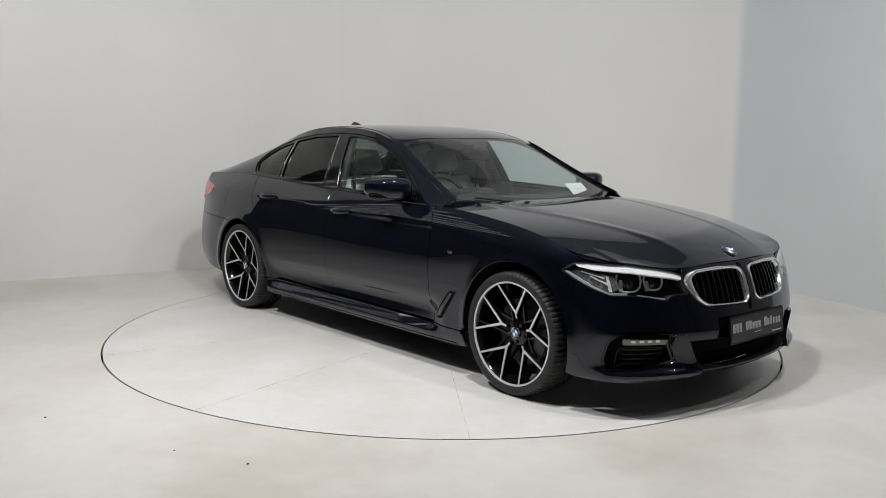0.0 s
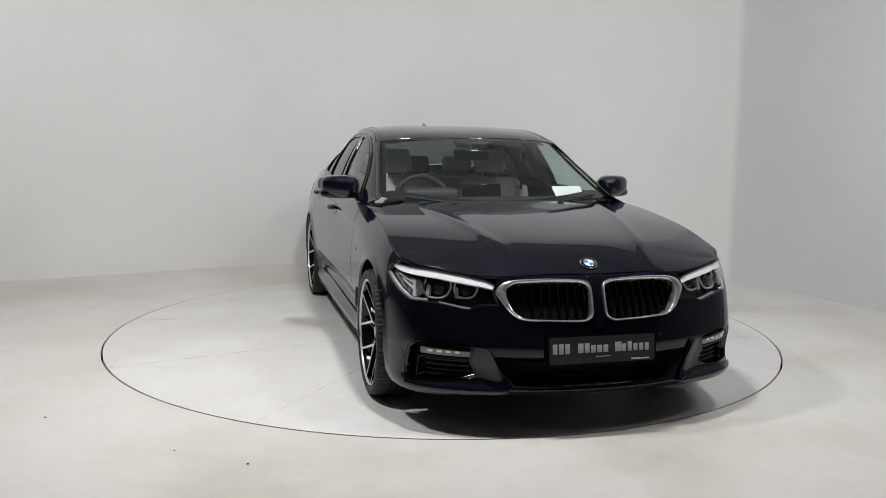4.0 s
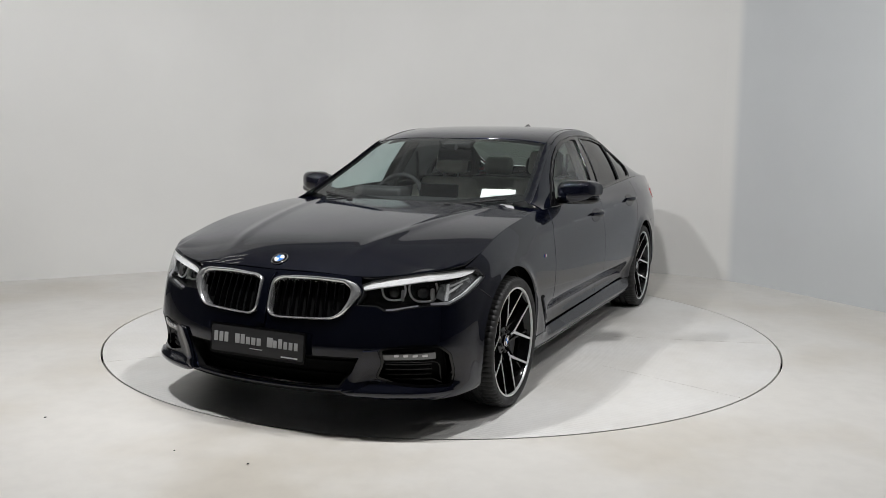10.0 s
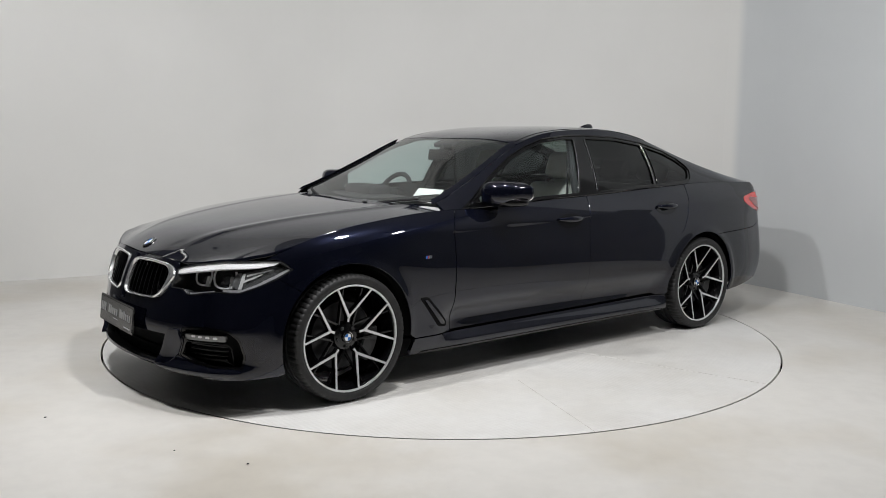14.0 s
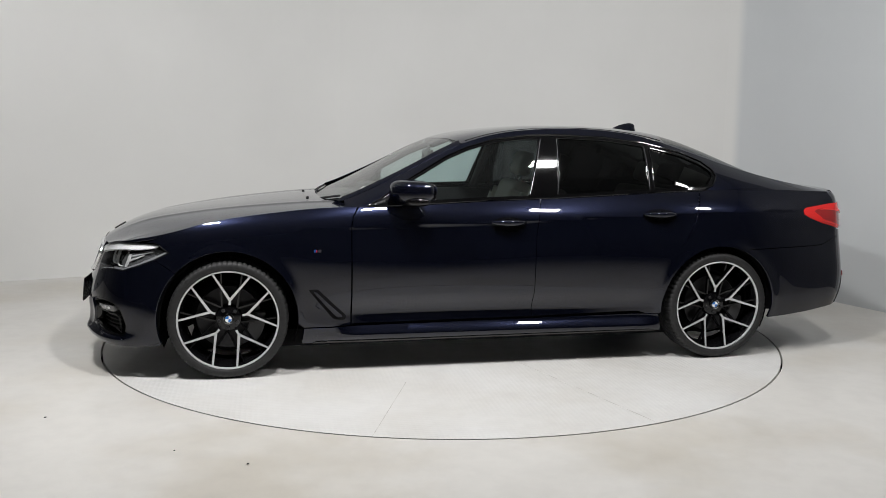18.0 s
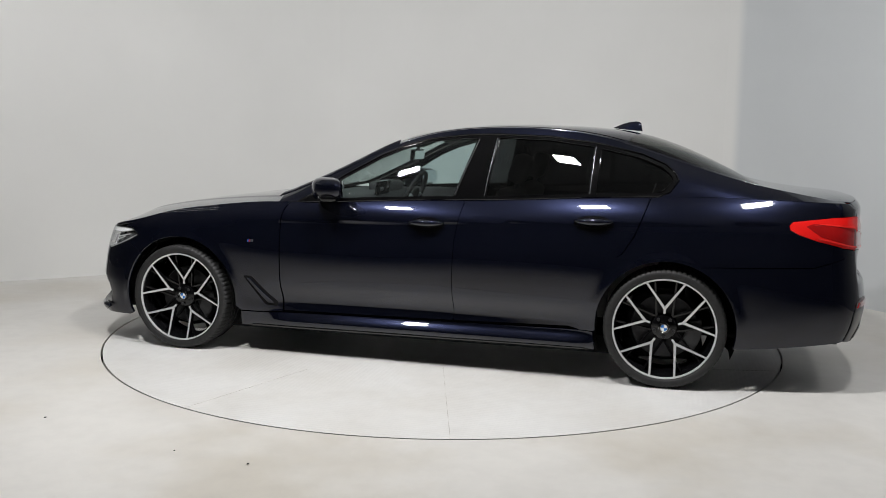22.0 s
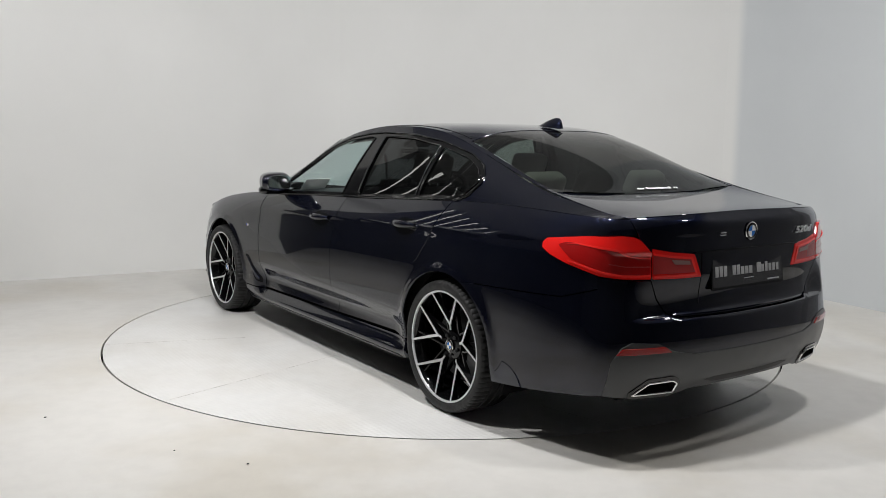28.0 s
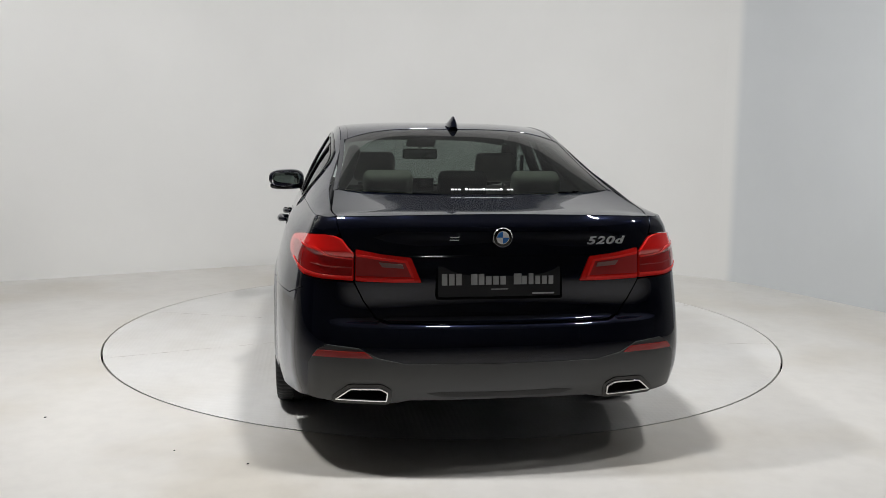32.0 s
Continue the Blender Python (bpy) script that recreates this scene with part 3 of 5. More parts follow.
# the rail where glasshouse sides meet roof, screens and boot lid
RAIL_X = (0.98, 0.85, 0.68, 0.41, 0.21, -0.10, -0.40, -0.80, -1.08, -1.34, -1.60, -1.95, -2.20, -2.33, -2.40)
RAIL_Y = spline(RAIL_X, (0.775, 0.770, 0.748, 0.700, 0.665, 0.627, 0.610, 0.605, 0.605, 0.613, 0.632, 0.662, 0.674, 0.674, 0.656))
RAIL_Z = spline(RAIL_X, (0.958, 0.985, 1.050, 1.175, 1.274, 1.378, 1.413, 1.411, 1.372, 1.298, 1.215, 1.118, 1.068, 1.046, 1.0365))
TOP_Z = spline((1.08, 0.95, 0.80, 0.62, 0.38, 0.13, -0.12, -0.44, -0.82, -1.08, -1.34, -1.60, -1.80, -1.95, -2.10),
               (0.888, 0.957, 1.032, 1.128, 1.258, 1.364, 1.414, 1.441, 1.441, 1.428, 1.389, 1.302, 1.209, 1.131, 1.056))


def house(V):
    """The glasshouse side, over x and z."""
    V = np.asarray(V, float)
    x, z = V[:, 0], V[:, 1]
    zb, yb, zr, yr = BZ(x), BELT_Y(x), RAIL_Z(x), RAIL_Y(x)
    k = 0.045 * smooth(-1.28, -1.62, x) * smooth(0.0, 0.10, zr - zb)
    y0 = yb - k
    hgt = np.maximum(zr - zb, 0.004)
    s = (z - zb) / hgt
    slope = (yr - y0) / hgt
    ln = k / np.maximum(slope - BELT_S(x), 0.15) + 1e-4
    ln = np.clip(ln, 0.004, 0.12)
    y = y0 + (yr - y0) * s + 0.022 * 4 * s * (1 - s) * smooth(0.0, 0.2, hgt) + k * np.exp(-np.clip(z - zb, 0, 1) / ln)
    return np.stack([x, y, z], 1)


def top(V):
    """Windscreen, roof and rear window, over x and y."""
    V = np.asarray(V, float)
    x, y = V[:, 0], V[:, 1]
    zr, yr, zc = RAIL_Z(x), RAIL_Y(x), TOP_Z(x)
    q = np.abs(y) / yr
    p = 3.6 - 1.4 * smooth(0.05, 0.40, x)
    return np.stack([x, y, zr + (zc - zr) * (1 - q ** p)], 1)


BON_C = spline((2.4, 2.25, 2.10, 1.98, 1.73, 1.37, 0.97, 0.6), (0.740, 0.793, 0.834, 0.860, 0.902, 0.946, 0.978, 0.992))
HL_TOP = spline((0.0, 0.30, 0.46, 0.60, 0.70, 0.80, 0.84), (0.738, 0.738, 0.730, 0.736, 0.750, 0.765, 0.768))
_fy = np.linspace(0, 0.855, 60)
_fe = skin(np.array([[a_front(v), float(HL_TOP(v))] for v in _fy]))
NOSE_X = lambda y: np.interp(np.abs(y), _fe[:, 1], _fe[:, 0])
NOSE_Z = lambda y: np.interp(np.abs(y), _fe[:, 1], _fe[:, 2])


def bonnet_base(x, y):
    ze, ye, zc = BELT_Z(x), BELT_Y(np.clip(x, -2.4, 2.05)), BON_C(x)
    q = np.clip(np.abs(y) / ye, 0, 1.05)
    yl = np.interp(x, (0.7, 2.3), (0.64, 0.30))
    ridge = 0.006 * np.exp(-((np.abs(y) - yl) / 0.036) ** 2) * smooth(2.25, 1.9, x)
    return ze + (zc - ze) * (1 - q ** 2.6) + ridge


def bonnet(V):
    V = np.asarray(V, float)
    x, y = V[:, 0], V[:, 1]
    xf, zf = NOSE_X(y), NOSE_Z(y)
    w = np.clip(1 - (xf - x) / 0.34, 0, 1.1) ** 2.6
    return np.stack([x, y, bonnet_base(x, y) + (zf - bonnet_base(xf, y)) * w], 1)


BOOT_C = spline((-1.8, -1.95, -2.2, -2.4, -2.5, -2.545, -2.6), (1.108, 1.101, 1.080, 1.063, 1.057, 1.054, 1.051))
LIPZ = lambda y: 1.052 - 0.017 * (np.abs(y) / 0.69) ** 2


_lp = skin(np.array([RQ(v, LIPZ(v)) for v in np.linspace(0, 0.70, 40)]))


def boot_base(x, y):
    zr, yr, zc = RAIL_Z(np.maximum(x, -2.36)), RAIL_Y(np.maximum(x, -2.33)), BOOT_C(x)
    return zr + (zc - zr) * (1 - np.clip(np.abs(y) / yr, 0, 1.1) ** 3.0)


def deck_lid(V):
    V = np.asarray(V, float)
    x, y = V[:, 0], V[:, 1]
    xl = np.interp(np.abs(y), _lp[:, 1], _lp[:, 0])
    w = np.clip(1 - (x - xl) / 0.16, 0, 1.05) ** 2
    return np.stack([x, y, boot_base(x, y) + (LIPZ(y) + 0.0005 - boot_base(xl, y)) * w], 1)


def arc(cx, r, a0, a1, n=28):
    return [S(cx + r * math.cos(radians(a0 + (a1 - a0) * i / n)), HUBZ + r * math.sin(radians(a0 + (a1 - a0) * i / n))) for i in range(n + 1)]


def mirrored(half, centre=0.0):
    """A closed outline from its left half, run from the middle to the middle."""
    return list(half) + [(2 * centre - u, v) for u, v in half[::-1] if abs(u - centre) > 1e-4]


def both(fn):
    for m in (False, True):
        fn(m)


# ---------------------------------------------------------------- the car's panels
def polyline(f, x0, x1, n=16):
    return [(x0 + (x1 - x0) * i / n, f(x0 + (x1 - x0) * i / n)) for i in range(n + 1)]


HL_LOW = [S(1.797, 0.712), S(1.878, 0.672), S(1.975, 0.636), S(2.065, 0.608), FQ(0.773, 0.610), FQ(0.698, 0.599), FQ(0.633, 0.585), FQ(0.599, 0.584), FQ(0.562, 0.605), FQ(0.470, 0.606)]
HL_UP = [FQ(0.500, 0.668), FQ(0.490, 0.696), FQ(0.536, 0.715), FQ(0.638, 0.735), FQ(0.735, 0.749), FQ(0.793, 0.757), S(1.925, 0.760), S(1.853, 0.754)]
HEADLAMP = rounded(HL_LOW + HL_UP, 0.010)
KIDNEY = rounded([FQ(0.027, 0.642), FQ(0.030, 0.700), FQ(0.075, 0.714), FQ(0.254, 0.721), FQ(0.417, 0.715), FQ(0.470, 0.700), FQ(0.497, 0.664), FQ(0.471, 0.626), FQ(0.426, 0.572), FQ(0.376, 0.541), FQ(0.319, 0.538), FQ(0.164, 0.533), FQ(0.066, 0.531), FQ(0.028, 0.555)], [0.03, 0.02, 0.03, 0.05, 0.03, 0.02, 0.03, 0.04, 0.04, 0.03, 0.03, 0.05, 0.02, 0.02], 6)
KIDNEY_IN = rounded([FQ(0.039, 0.642), FQ(0.043, 0.688), FQ(0.082, 0.702), FQ(0.254, 0.707), FQ(0.410, 0.699), FQ(0.444, 0.676), FQ(0.437, 0.630), FQ(0.407, 0.580), FQ(0.366, 0.553), FQ(0.319, 0.548), FQ(0.164, 0.543), FQ(0.072, 0.541), FQ(0.041, 0.562)], [0.03, 0.02, 0.03, 0.05, 0.03, 0.02, 0.03, 0.04, 0.03, 0.03, 0.05, 0.02, 0.02], 6)
FOG = rounded([FQ(0.578, 0.415), FQ(0.605, 0.430), FQ(0.744, 0.443), FQ(0.817, 0.434), FQ(0.850, 0.392), FQ(0.864, 0.300), FQ(0.856, 0.244), FQ(0.746, 0.248), FQ(0.634, 0.262), FQ(0.562, 0.288), FQ(0.590, 0.355)], 0.016)
INTAKE_HALF = [(0.0, 0.236), FQ(0.30, 0.236), FQ(0.405, 0.241), FQ(0.466, 0.318), FQ(0.500, 0.377), (0.0, 0.374)]
TAIL_SIDE = [RQ(0.820, 0.799), S(-2.257, 0.836), S(-2.162, 0.868), S(-2.116, 0.893), S(-2.112, 0.918), S(-2.132, 0.936), S(-2.238, 0.948), S(-2.34, 0.960), RQ(0.737, 0.968), RQ(0.688, 0.963)]
TL_OUT = rounded(TAIL_SIDE + [RQ(0.659, 0.951), RQ(0.606, 0.893), RQ(0.605, 0.784), RQ(0.736, 0.788)], 0.008)
TL_IN = rounded([RQ(0.600, 0.783), RQ(0.455, 0.780), RQ(0.330, 0.780), RQ(0.374, 0.882), RQ(0.491, 0.894), RQ(0.600, 0.913)], 0.008)


def flip2(poly):
    return [(-u, v) for u, v in poly]


def pillar(V):
    """The rounded strip beside the windscreen, proud of the glass."""
    P = top(V)
    P[:, 2] += 0.019 * np.clip((RAIL_Y(P[:, 0]) - np.abs(P[:, 1])) / 0.034, 0, 1) ** 0.7
    return P


def lamp_skin(V):
    """The outer tail lamp: its upper lobe folds out over a soft edge."""
    V = np.asarray(V, float)
    P = skin(V)
    edge = np.interp(P[:, 0], (-2.48, -2.43, -2.37, -2.20), (0.886, 0.892, 0.915, 0.932))
    P[:, 0] -= 0.010 * smooth(-0.010, 0.012, P[:, 2] - edge) * smooth(-2.30, -2.40, P[:, 0])
    return P


def blade_skin(V):
    """The blade stands proudest along its middle."""
    P = skin(V)
    P[:, 0] += 0.010 * np.exp(-((np.abs(P[:, 1]) - 0.47 - 0.42 * (P[:, 2] - 0.32)) / 0.035) ** 2)
    return P


def foot_skin(V):
    """The bumper's foot, a rounded roll."""
    P = skin(V)
    P[:, 0] += 0.016 * np.exp(-((P[:, 2] - 0.222) / 0.022) ** 2)
    return P


def body_panels(car):
    fb_half = [(0.0, 0.221), FQ(0.30, 0.221), FQ(0.42, 0.220), FQ(0.50, 0.203), FQ(0.634, 0.195), FQ(0.80, 0.184), S(1.88, 0.190)]
    fb_half += arc(AXF, 0.385, -20, 44, 14) + HL_LOW[1:]
    fb_half += HL_UP[:2] + [FQ(0.488, float(HL_TOP(0.488))), FQ(0.3, 0.738), (0.0, 0.738)]
    holes = [mirrored(INTAKE_HALF), KIDNEY, flip2(KIDNEY), FOG, flip2(FOG)]
    bumper = panel("front_bumper", mirrored(fb_half), skin, PAINT, car, 0.022, holes, rim=0.02)
    panel("intake_lining", mirrored(INTAKE_HALF), skin, DEEP, bumper, 0.06, gap=-0.03, rim=0, lift=-0.075, label="black air intake lining")
    duct = mirrored(INTAKE_HALF)
    panel("intake_duct", duct, skin, DEEP, bumper, 0.06, [shrink(duct, 0.004)], gap=-0.004, rim=0.115, lift=-0.006)
    # blades of the lower intake
    for z in (0.285, 0.335):
        w = 0.40 + (z - 0.24) * 0.6
        panel("intake_slat", mirrored([(0.0, z - 0.003), FQ(w, z - 0.003), FQ(w, z + 0.003), (0.0, z + 0.003)]), skin, DEEP, bumper, 0.05, gap=0, rim=0.02, lift=-0.06)
    panel("lip", mirrored([(0.0, 0.178), FQ(0.45, 0.174), FQ(0.80, 0.170), S(1.93, 0.172), S(1.93, 0.200), FQ(0.8, 0.190), FQ(0.45, 0.215), (0.0, 0.224)]), skin, DEEP, bumper, 0.03, gap=0, rim=0.03, lift=-0.030, label="black underside lip")
    for m in (False, True):
        # the blade between the intakes, in body colour, and the foot under the side intake
        blade = rounded([FQ(0.512, 0.412), FQ(0.574, 0.416), FQ(0.586, 0.356), FQ(0.556, 0.286), FQ(0.500, 0.232), FQ(0.422, 0.222), FQ(0.470, 0.318)], 0.010)
        panel("bumper_blade", blade, blade_skin, PAINT, bumper, 0.016, gap=0, rim=0.03, lift=0.010, mirror=m)
        foot = rounded([FQ(0.425, 0.222), FQ(0.500, 0.236), FQ(0.558, 0.284), FQ(0.634, 0.258), FQ(0.746, 0.244), FQ(0.852, 0.240), FQ(0.862, 0.226), FQ(0.80, 0.190), FQ(0.634, 0.198), FQ(0.500, 0.205)], 0.010)
        panel("bumper_foot", foot, foot_skin, PAINT, bumper, 0.014, gap=0, rim=0.03, lift=0.004, mirror=m)
        panel("fog_lining", FOG, skin, DEEP, bumper, 0.05, gap=-0.015, rim=0, lift=-0.075, mirror=m)
        panel("fog_frame", FOG, skin, GLOSS, bumper, 0.02, [shrink(FOG, 0.010)], gap=0, rim=0.05, lift=-0.004, mirror=m, label="gloss black fog lamp surround")
        panel("fog_duct", FOG, skin, DEEP, bumper, 0.05, [shrink(FOG, 0.004)], gap=-0.003, rim=0.08, lift=-0.006, mirror=m)
        for z in (0.275, 0.295, 0.315, 0.335):
            panel("fog_slat", [FQ(0.60, z - 0.002), FQ(0.80, z - 0.004), FQ(0.80, z + 0.001), FQ(0.60, z + 0.003)], skin, PLASTIC, bumper, 0.04, gap=0, rim=0.012, lift=-0.045, mirror=m)
        panel("fog_lamp", rounded([FQ(0.588, 0.366), FQ(0.805, 0.371), FQ(0.803, 0.402), FQ(0.588, 0.391)], 0.006), skin, FOGLENS, bumper, 0.02, gap=0, rim=0.03, lift=-0.014, mirror=m, label="long clear fog lamp strip")
        for i in range(4):
            y0 = 0.640 + 0.038 * i
            panel("fog_led", rounded([FQ(y0, 0.382), FQ(y0 + 0.020, 0.383), FQ(y0 + 0.020, 0.395), FQ(y0, 0.393)], 0.004), skin, SILVER, bumper, 0.02, gap=0, rim=0.004, lift=-0.011, mirror=m)
        line = [FQ(0.590, 0.352), FQ(0.70, 0.356), FQ(0.806, 0.355), FQ(0.822, 0.340), FQ(0.830, 0.262)]
        pts = [along_skin(u, v, -0.022)[0] for u, v in densify(rounded(line, 0.02, 4, False), 0.03)[:-8]]
        raw("fog_trim", *tube([(p.x, -p.y if m else p.y, p.z) for p in pts], 0.0035, 6), PLASTIC, bumper, "grey edge of the inner duct")
        # parking sensors
        for p in (FQ(0.60, 0.50), S(1.98, 0.53), FQ(0.33, 0.455)):
            panel("parking_sensor", [(p[0] + 0.012 * math.cos(k * 0.5236), p[1] + 0.012 * math.sin(k * 0.5236)) for k in range(12)], skin, PAINT, bumper, 0.02, gap=0, rim=0.003, lift=0.0012, mirror=m)

    def sides(m):
        fender = [S(0.803, 0.272), S(1.07, 0.272)] + [q for q in arc(AXF, 0.385, 180 + 5, 44, 40)]
        fender += [HL_LOW[1], HL_LOW[0], HL_UP[-1], S(1.87, 0.760), S(1.93, float(BELT_Z(1.93)))]
        fender += [S(x, float(BELT_Z(x))) for x in np.linspace(1.86, 0.76, 20)] + [S(0.79, 0.90), S(0.80, 0.84)]
        f = panel("front_wing", fender, skin, PAINT, car, 0.018, mirror=m)
        vent = rounded([S(1.047, 0.494), S(0.990, 0.494), S(0.828, 0.330), S(0.838, 0.306), S(0.905, 0.316)], 0.014)
        panel("wing_vent", vent, skin, DEEP, f, 0.02, gap=0, rim=0.006, lift=0.0015, mirror=m, label="gloss black side vent")
        panel("vent_blade", rounded([S(1.018, 0.482), S(1.002, 0.482), S(0.858, 0.336), S(0.858, 0.324), S(0.888, 0.328)], 0.008), skin, PAINT, f, 0.02, gap=0, rim=0.010, lift=0.010, mirror=m)
        bx = 0.995
        for i, mm in enumerate((BLUE, DARKBLUE, RED)):
            panel("wing_badge", [S(bx + 0.016 - 0.005 * i, 0.706), S(bx + 0.012 - 0.005 * i, 0.706), S(bx + 0.009 - 0.005 * i, 0.721), S(bx + 0.013 - 0.005 * i, 0.721)], skin, mm, f, 0.02, gap=0, rim=0.002, lift=0.003, mirror=m)
        panel("wing_badge", [S(bx - 0.002, 0.706), S(bx - 0.022, 0.706), S(bx - 0.025, 0.721), S(bx - 0.005, 0.721)], skin, CHROME, f, 0.02, gap=0, rim=0.002, lift=0.003, mirror=m, label="small chrome badge with coloured bars")
        fd = [S(0.797, 0.279), S(0.797, 0.84), S(0.785, 0.90), S(0.755, float(BELT_Z(0.755)))]
        fd += [S(x, float(BELT_Z(x))) for x in np.linspace(0.70, -0.34, 18)]
        rear_edge = [S(-0.345, 1.0), S(-0.318, 0.90), S(-0.297, 0.78), S(-0.290, 0.62), S(-0.290, 0.290)]
        d1 = panel("front_door", rounded(fd + rear_edge[1:], [0.0] * (len(fd) + 3) + [0.02]), skin, PAINT, car, 0.016, mirror=m)
        rd = [S(x, float(BELT_Z(x))) for x in np.linspace(-0.342, -1.385, 18)]
        rd += [S(-1.345, 0.93), S(-1.305, 0.83), S(-1.245, 0.735)] + arc(AXR, 0.470, 58, -5, 12)[1:] + [S(-0.96, 0.305)]
        d2 = panel("rear_door", rd + rear_edge[:0:-1], skin, PAINT, car, 0.016, mirror=m)
        sill = [S(1.085, 0.172), S(1.07, 0.268)] + [S(x, 0.268 + 0.02 * (0.8 - x) / 1.8) for x in np.linspace(0.8, -0.96, 8)] + [S(-1.10, 0.287), S(-1.115, 0.185)]
        panel("side_skirt", sill, skin, PAINT, car, 0.03, rim=0.03, mirror=m)
        panel("skirt_blade", [S(1.02, 0.174), S(1.0, 0.184), S(-1.04, 0.194), S(-1.08, 0.186)], skin, GLOSS, car, 0.03, gap=0, rim=0.03, lift=0.004, mirror=m)
        qp = [S(x, float(BELT_Z(x))) for x in np.linspace(-2.40, -1.39, 17)]
        qp += [S(-1.349, 0.93), S(-1.309, 0.83), S(-1.249, 0.735)] + arc(AXR, 0.473, 58, -5, 12)[1:] + [S(-1.0, 0.290), S(-1.10, 0.290)]
        qp += [S(AXR + 0.375 * math.cos(radians(t)), HUBZ + 0.375 * math.sin(radians(t))) for t in np.linspace(-5, 112, 30)]
        qp += [S(-1.75, 0.688), S(-2.24, 0.70), RQ(0.82, 0.75)] + TAIL_SIDE + [RQ(0.668, 0.972), RQ(0.693, 1.031), RQ(0.75, 1.0315)]
        q = panel("rear_wing", qp, skin, PAINT, car, 0.016, mirror=m, gap=0.0007)
        if m:
            c = S(-1.86, 0.86)
            flap = rounded([(c[0] - 0.085, c[1] - 0.075), (c[0] + 0.085, c[1] - 0.075), (c[0] + 0.085, c[1] + 0.075), (c[0] - 0.085, c[1] + 0.075)], 0.035)
            panel("fuel_flap", flap, skin, PAINT, q, 0.02, gap=0, rim=0.004, lift=0.0015, mirror=m)
        # door handles: a dark cup and a bar across it
        for d, hx, hz in ((d1, -0.125, 0.862), (d2, -1.085, 0.903)):
            c = S(hx, hz)
            cup = [(c[0] + 0.108 * math.cos(k * 0.2618), c[1] - 0.010 + 0.044 * math.sin(k * 0.2618)) for k in range(24)]
            panel("handle_cup", cup, skin, GLOSS, d, 0.02, gap=0, rim=0.002, lift=0.0015, mirror=m, label="dark recess behind the handle")
            p = skin(np.array([[c[0] - 0.10 + 0.2 * i / 12, c[1] + 0.003] for i in range(13)]))
            if m:
                p = p * [1, -1, 1]
            s = -1 if m else 1
            lift = [0.006 + 0.030 * math.sin(math.pi * min(1, max(0, i / 12))) ** 0.5 for i in range(13)]
            pts = [(v[0], v[1] + s * l, v[2]) for v, l in zip(p, lift)]
            vs, fs = tube(pts, [0.010 + 0.011 * math.sin(math.pi * i / 12) for i in range(13)], 10)
            raw("door_handle", vs, fs, PAINT, d, "body-coloured bar handle")
        # glasshouse side: frame, black trim and panes
        dlo = [(0.70, float(BZ(0.70)) + 0.004)] + [(x, float(BZ(x)) + 0.004) for x in np.linspace(0.6, -1.42, 22)]
        dlo += [(-1.485, 1.075), (-1.53, 1.135), (-1.515, 1.175), (-1.46, 1.222), (-1.33, 1.276), (-1.08, 1.335), (-0.80, 1.370), (-0.50, 1.380), (-0.30, 1.374), (-0.09, 1.350), (0.08, 1.302), (0.21, 1.248), (0.42, 1.130), (0.61, 1.010)]
        frame_ = [(x, float(BZ(x)) + 0.0015) for x in np.linspace(0.83, -2.395, 50)] + [(x, float(RAIL_Z(x)) - 0.0005) for x in np.linspace(-2.395, 0.83, 70)]
        side = panel("side_frame", frame_, house, PAINT, car, 0.022, [dlo], gap=0.0, rim=0.008, flip=True, mirror=m)
        fw = rounded([(0.60, 0.985), (0.42, 0.982), (0.0, 1.003), (-0.268, 1.013), (-0.378, 1.352), (-0.30, 1.354), (-0.09, 1.330), (0.08, 1.282), (0.21, 1.228), (0.42, 1.110)], 0.012)
        rw = rounded([(-0.462, 1.020), (-1.045, 1.046), (-1.060, 1.316), (-0.80, 1.350), (-0.50, 1.360)], 0.012)
        qw = rounded([(-1.085, 1.048), (-1.40, 1.064), (-1.455, 1.080), (-1.505, 1.137), (-1.492, 1.166), (-1.44, 1.206), (-1.32, 1.257), (-1.100, 1.307)], 0.014)
        panel("window_trim", dlo, house, GLOSS, side, 0.022, [fw, rw, qw], gap=0.001, rim=0.006, lift=0.001, flip=True, mirror=m, label="gloss black window surround")
        for k, (w, g) in enumerate(((fw, CLEAR), (rw, PRIVACY), (qw, PRIVACY))):
            p = panel("side_window", w, house, g, side, 0.05, gap=-0.004, rim=0, lift=-0.004, flip=True, mirror=m, label="clear pane" if k == 0 else "dark tinted pane")
            p.visible_shadow = k > 0
        for w, r in ((dlo, 0.0055), (fw, 0.0035), (rw, 0.0035), (qw, 0.0035)):
            P = house(np.array(densify(w, 0.04))) + np.array([0, 0.003, 0])
            if m:
                P = P * [1, -1, 1]
            raw("window_bead", *tube([tuple(v) for v in P], r, 8, True), GLOSS, side)
        # added thin rods: reflections along the black pane edges, put into a paler colour
        for (x0, z0), (x1, z1) in (((-0.276, 1.022), (-0.384, 1.350)), ((-0.452, 1.026), (-0.490, 1.356)), ((-1.052, 1.052), (-1.067, 1.314))):
            P = house(np.array([[x0 + (x1 - x0) * i / 8, z0 + (z1 - z0) * i / 8] for i in range(9)])) + np.array([0, 0.006, 0])
            if m:
                P = P * [1, -1, 1]
            raw("window_edge_glint", *tube([tuple(v) for v in P], 0.0022, 6), EDGEGLINT, side, "thin bright line at the pane's edge")
        belt_trim = [(x, float(BZ(x)) + 0.003) for x in np.linspace(0.66, -1.43, 24)] + [(x, float(BZ(x)) + 0.020) for x in np.linspace(-1.43, 0.62, 24)]
        panel("belt_trim", belt_trim, house, GLOSS, side, 0.03, gap=0, rim=0.008, lift=0.006, flip=True, mirror=m, label="gloss black strip under the windows")
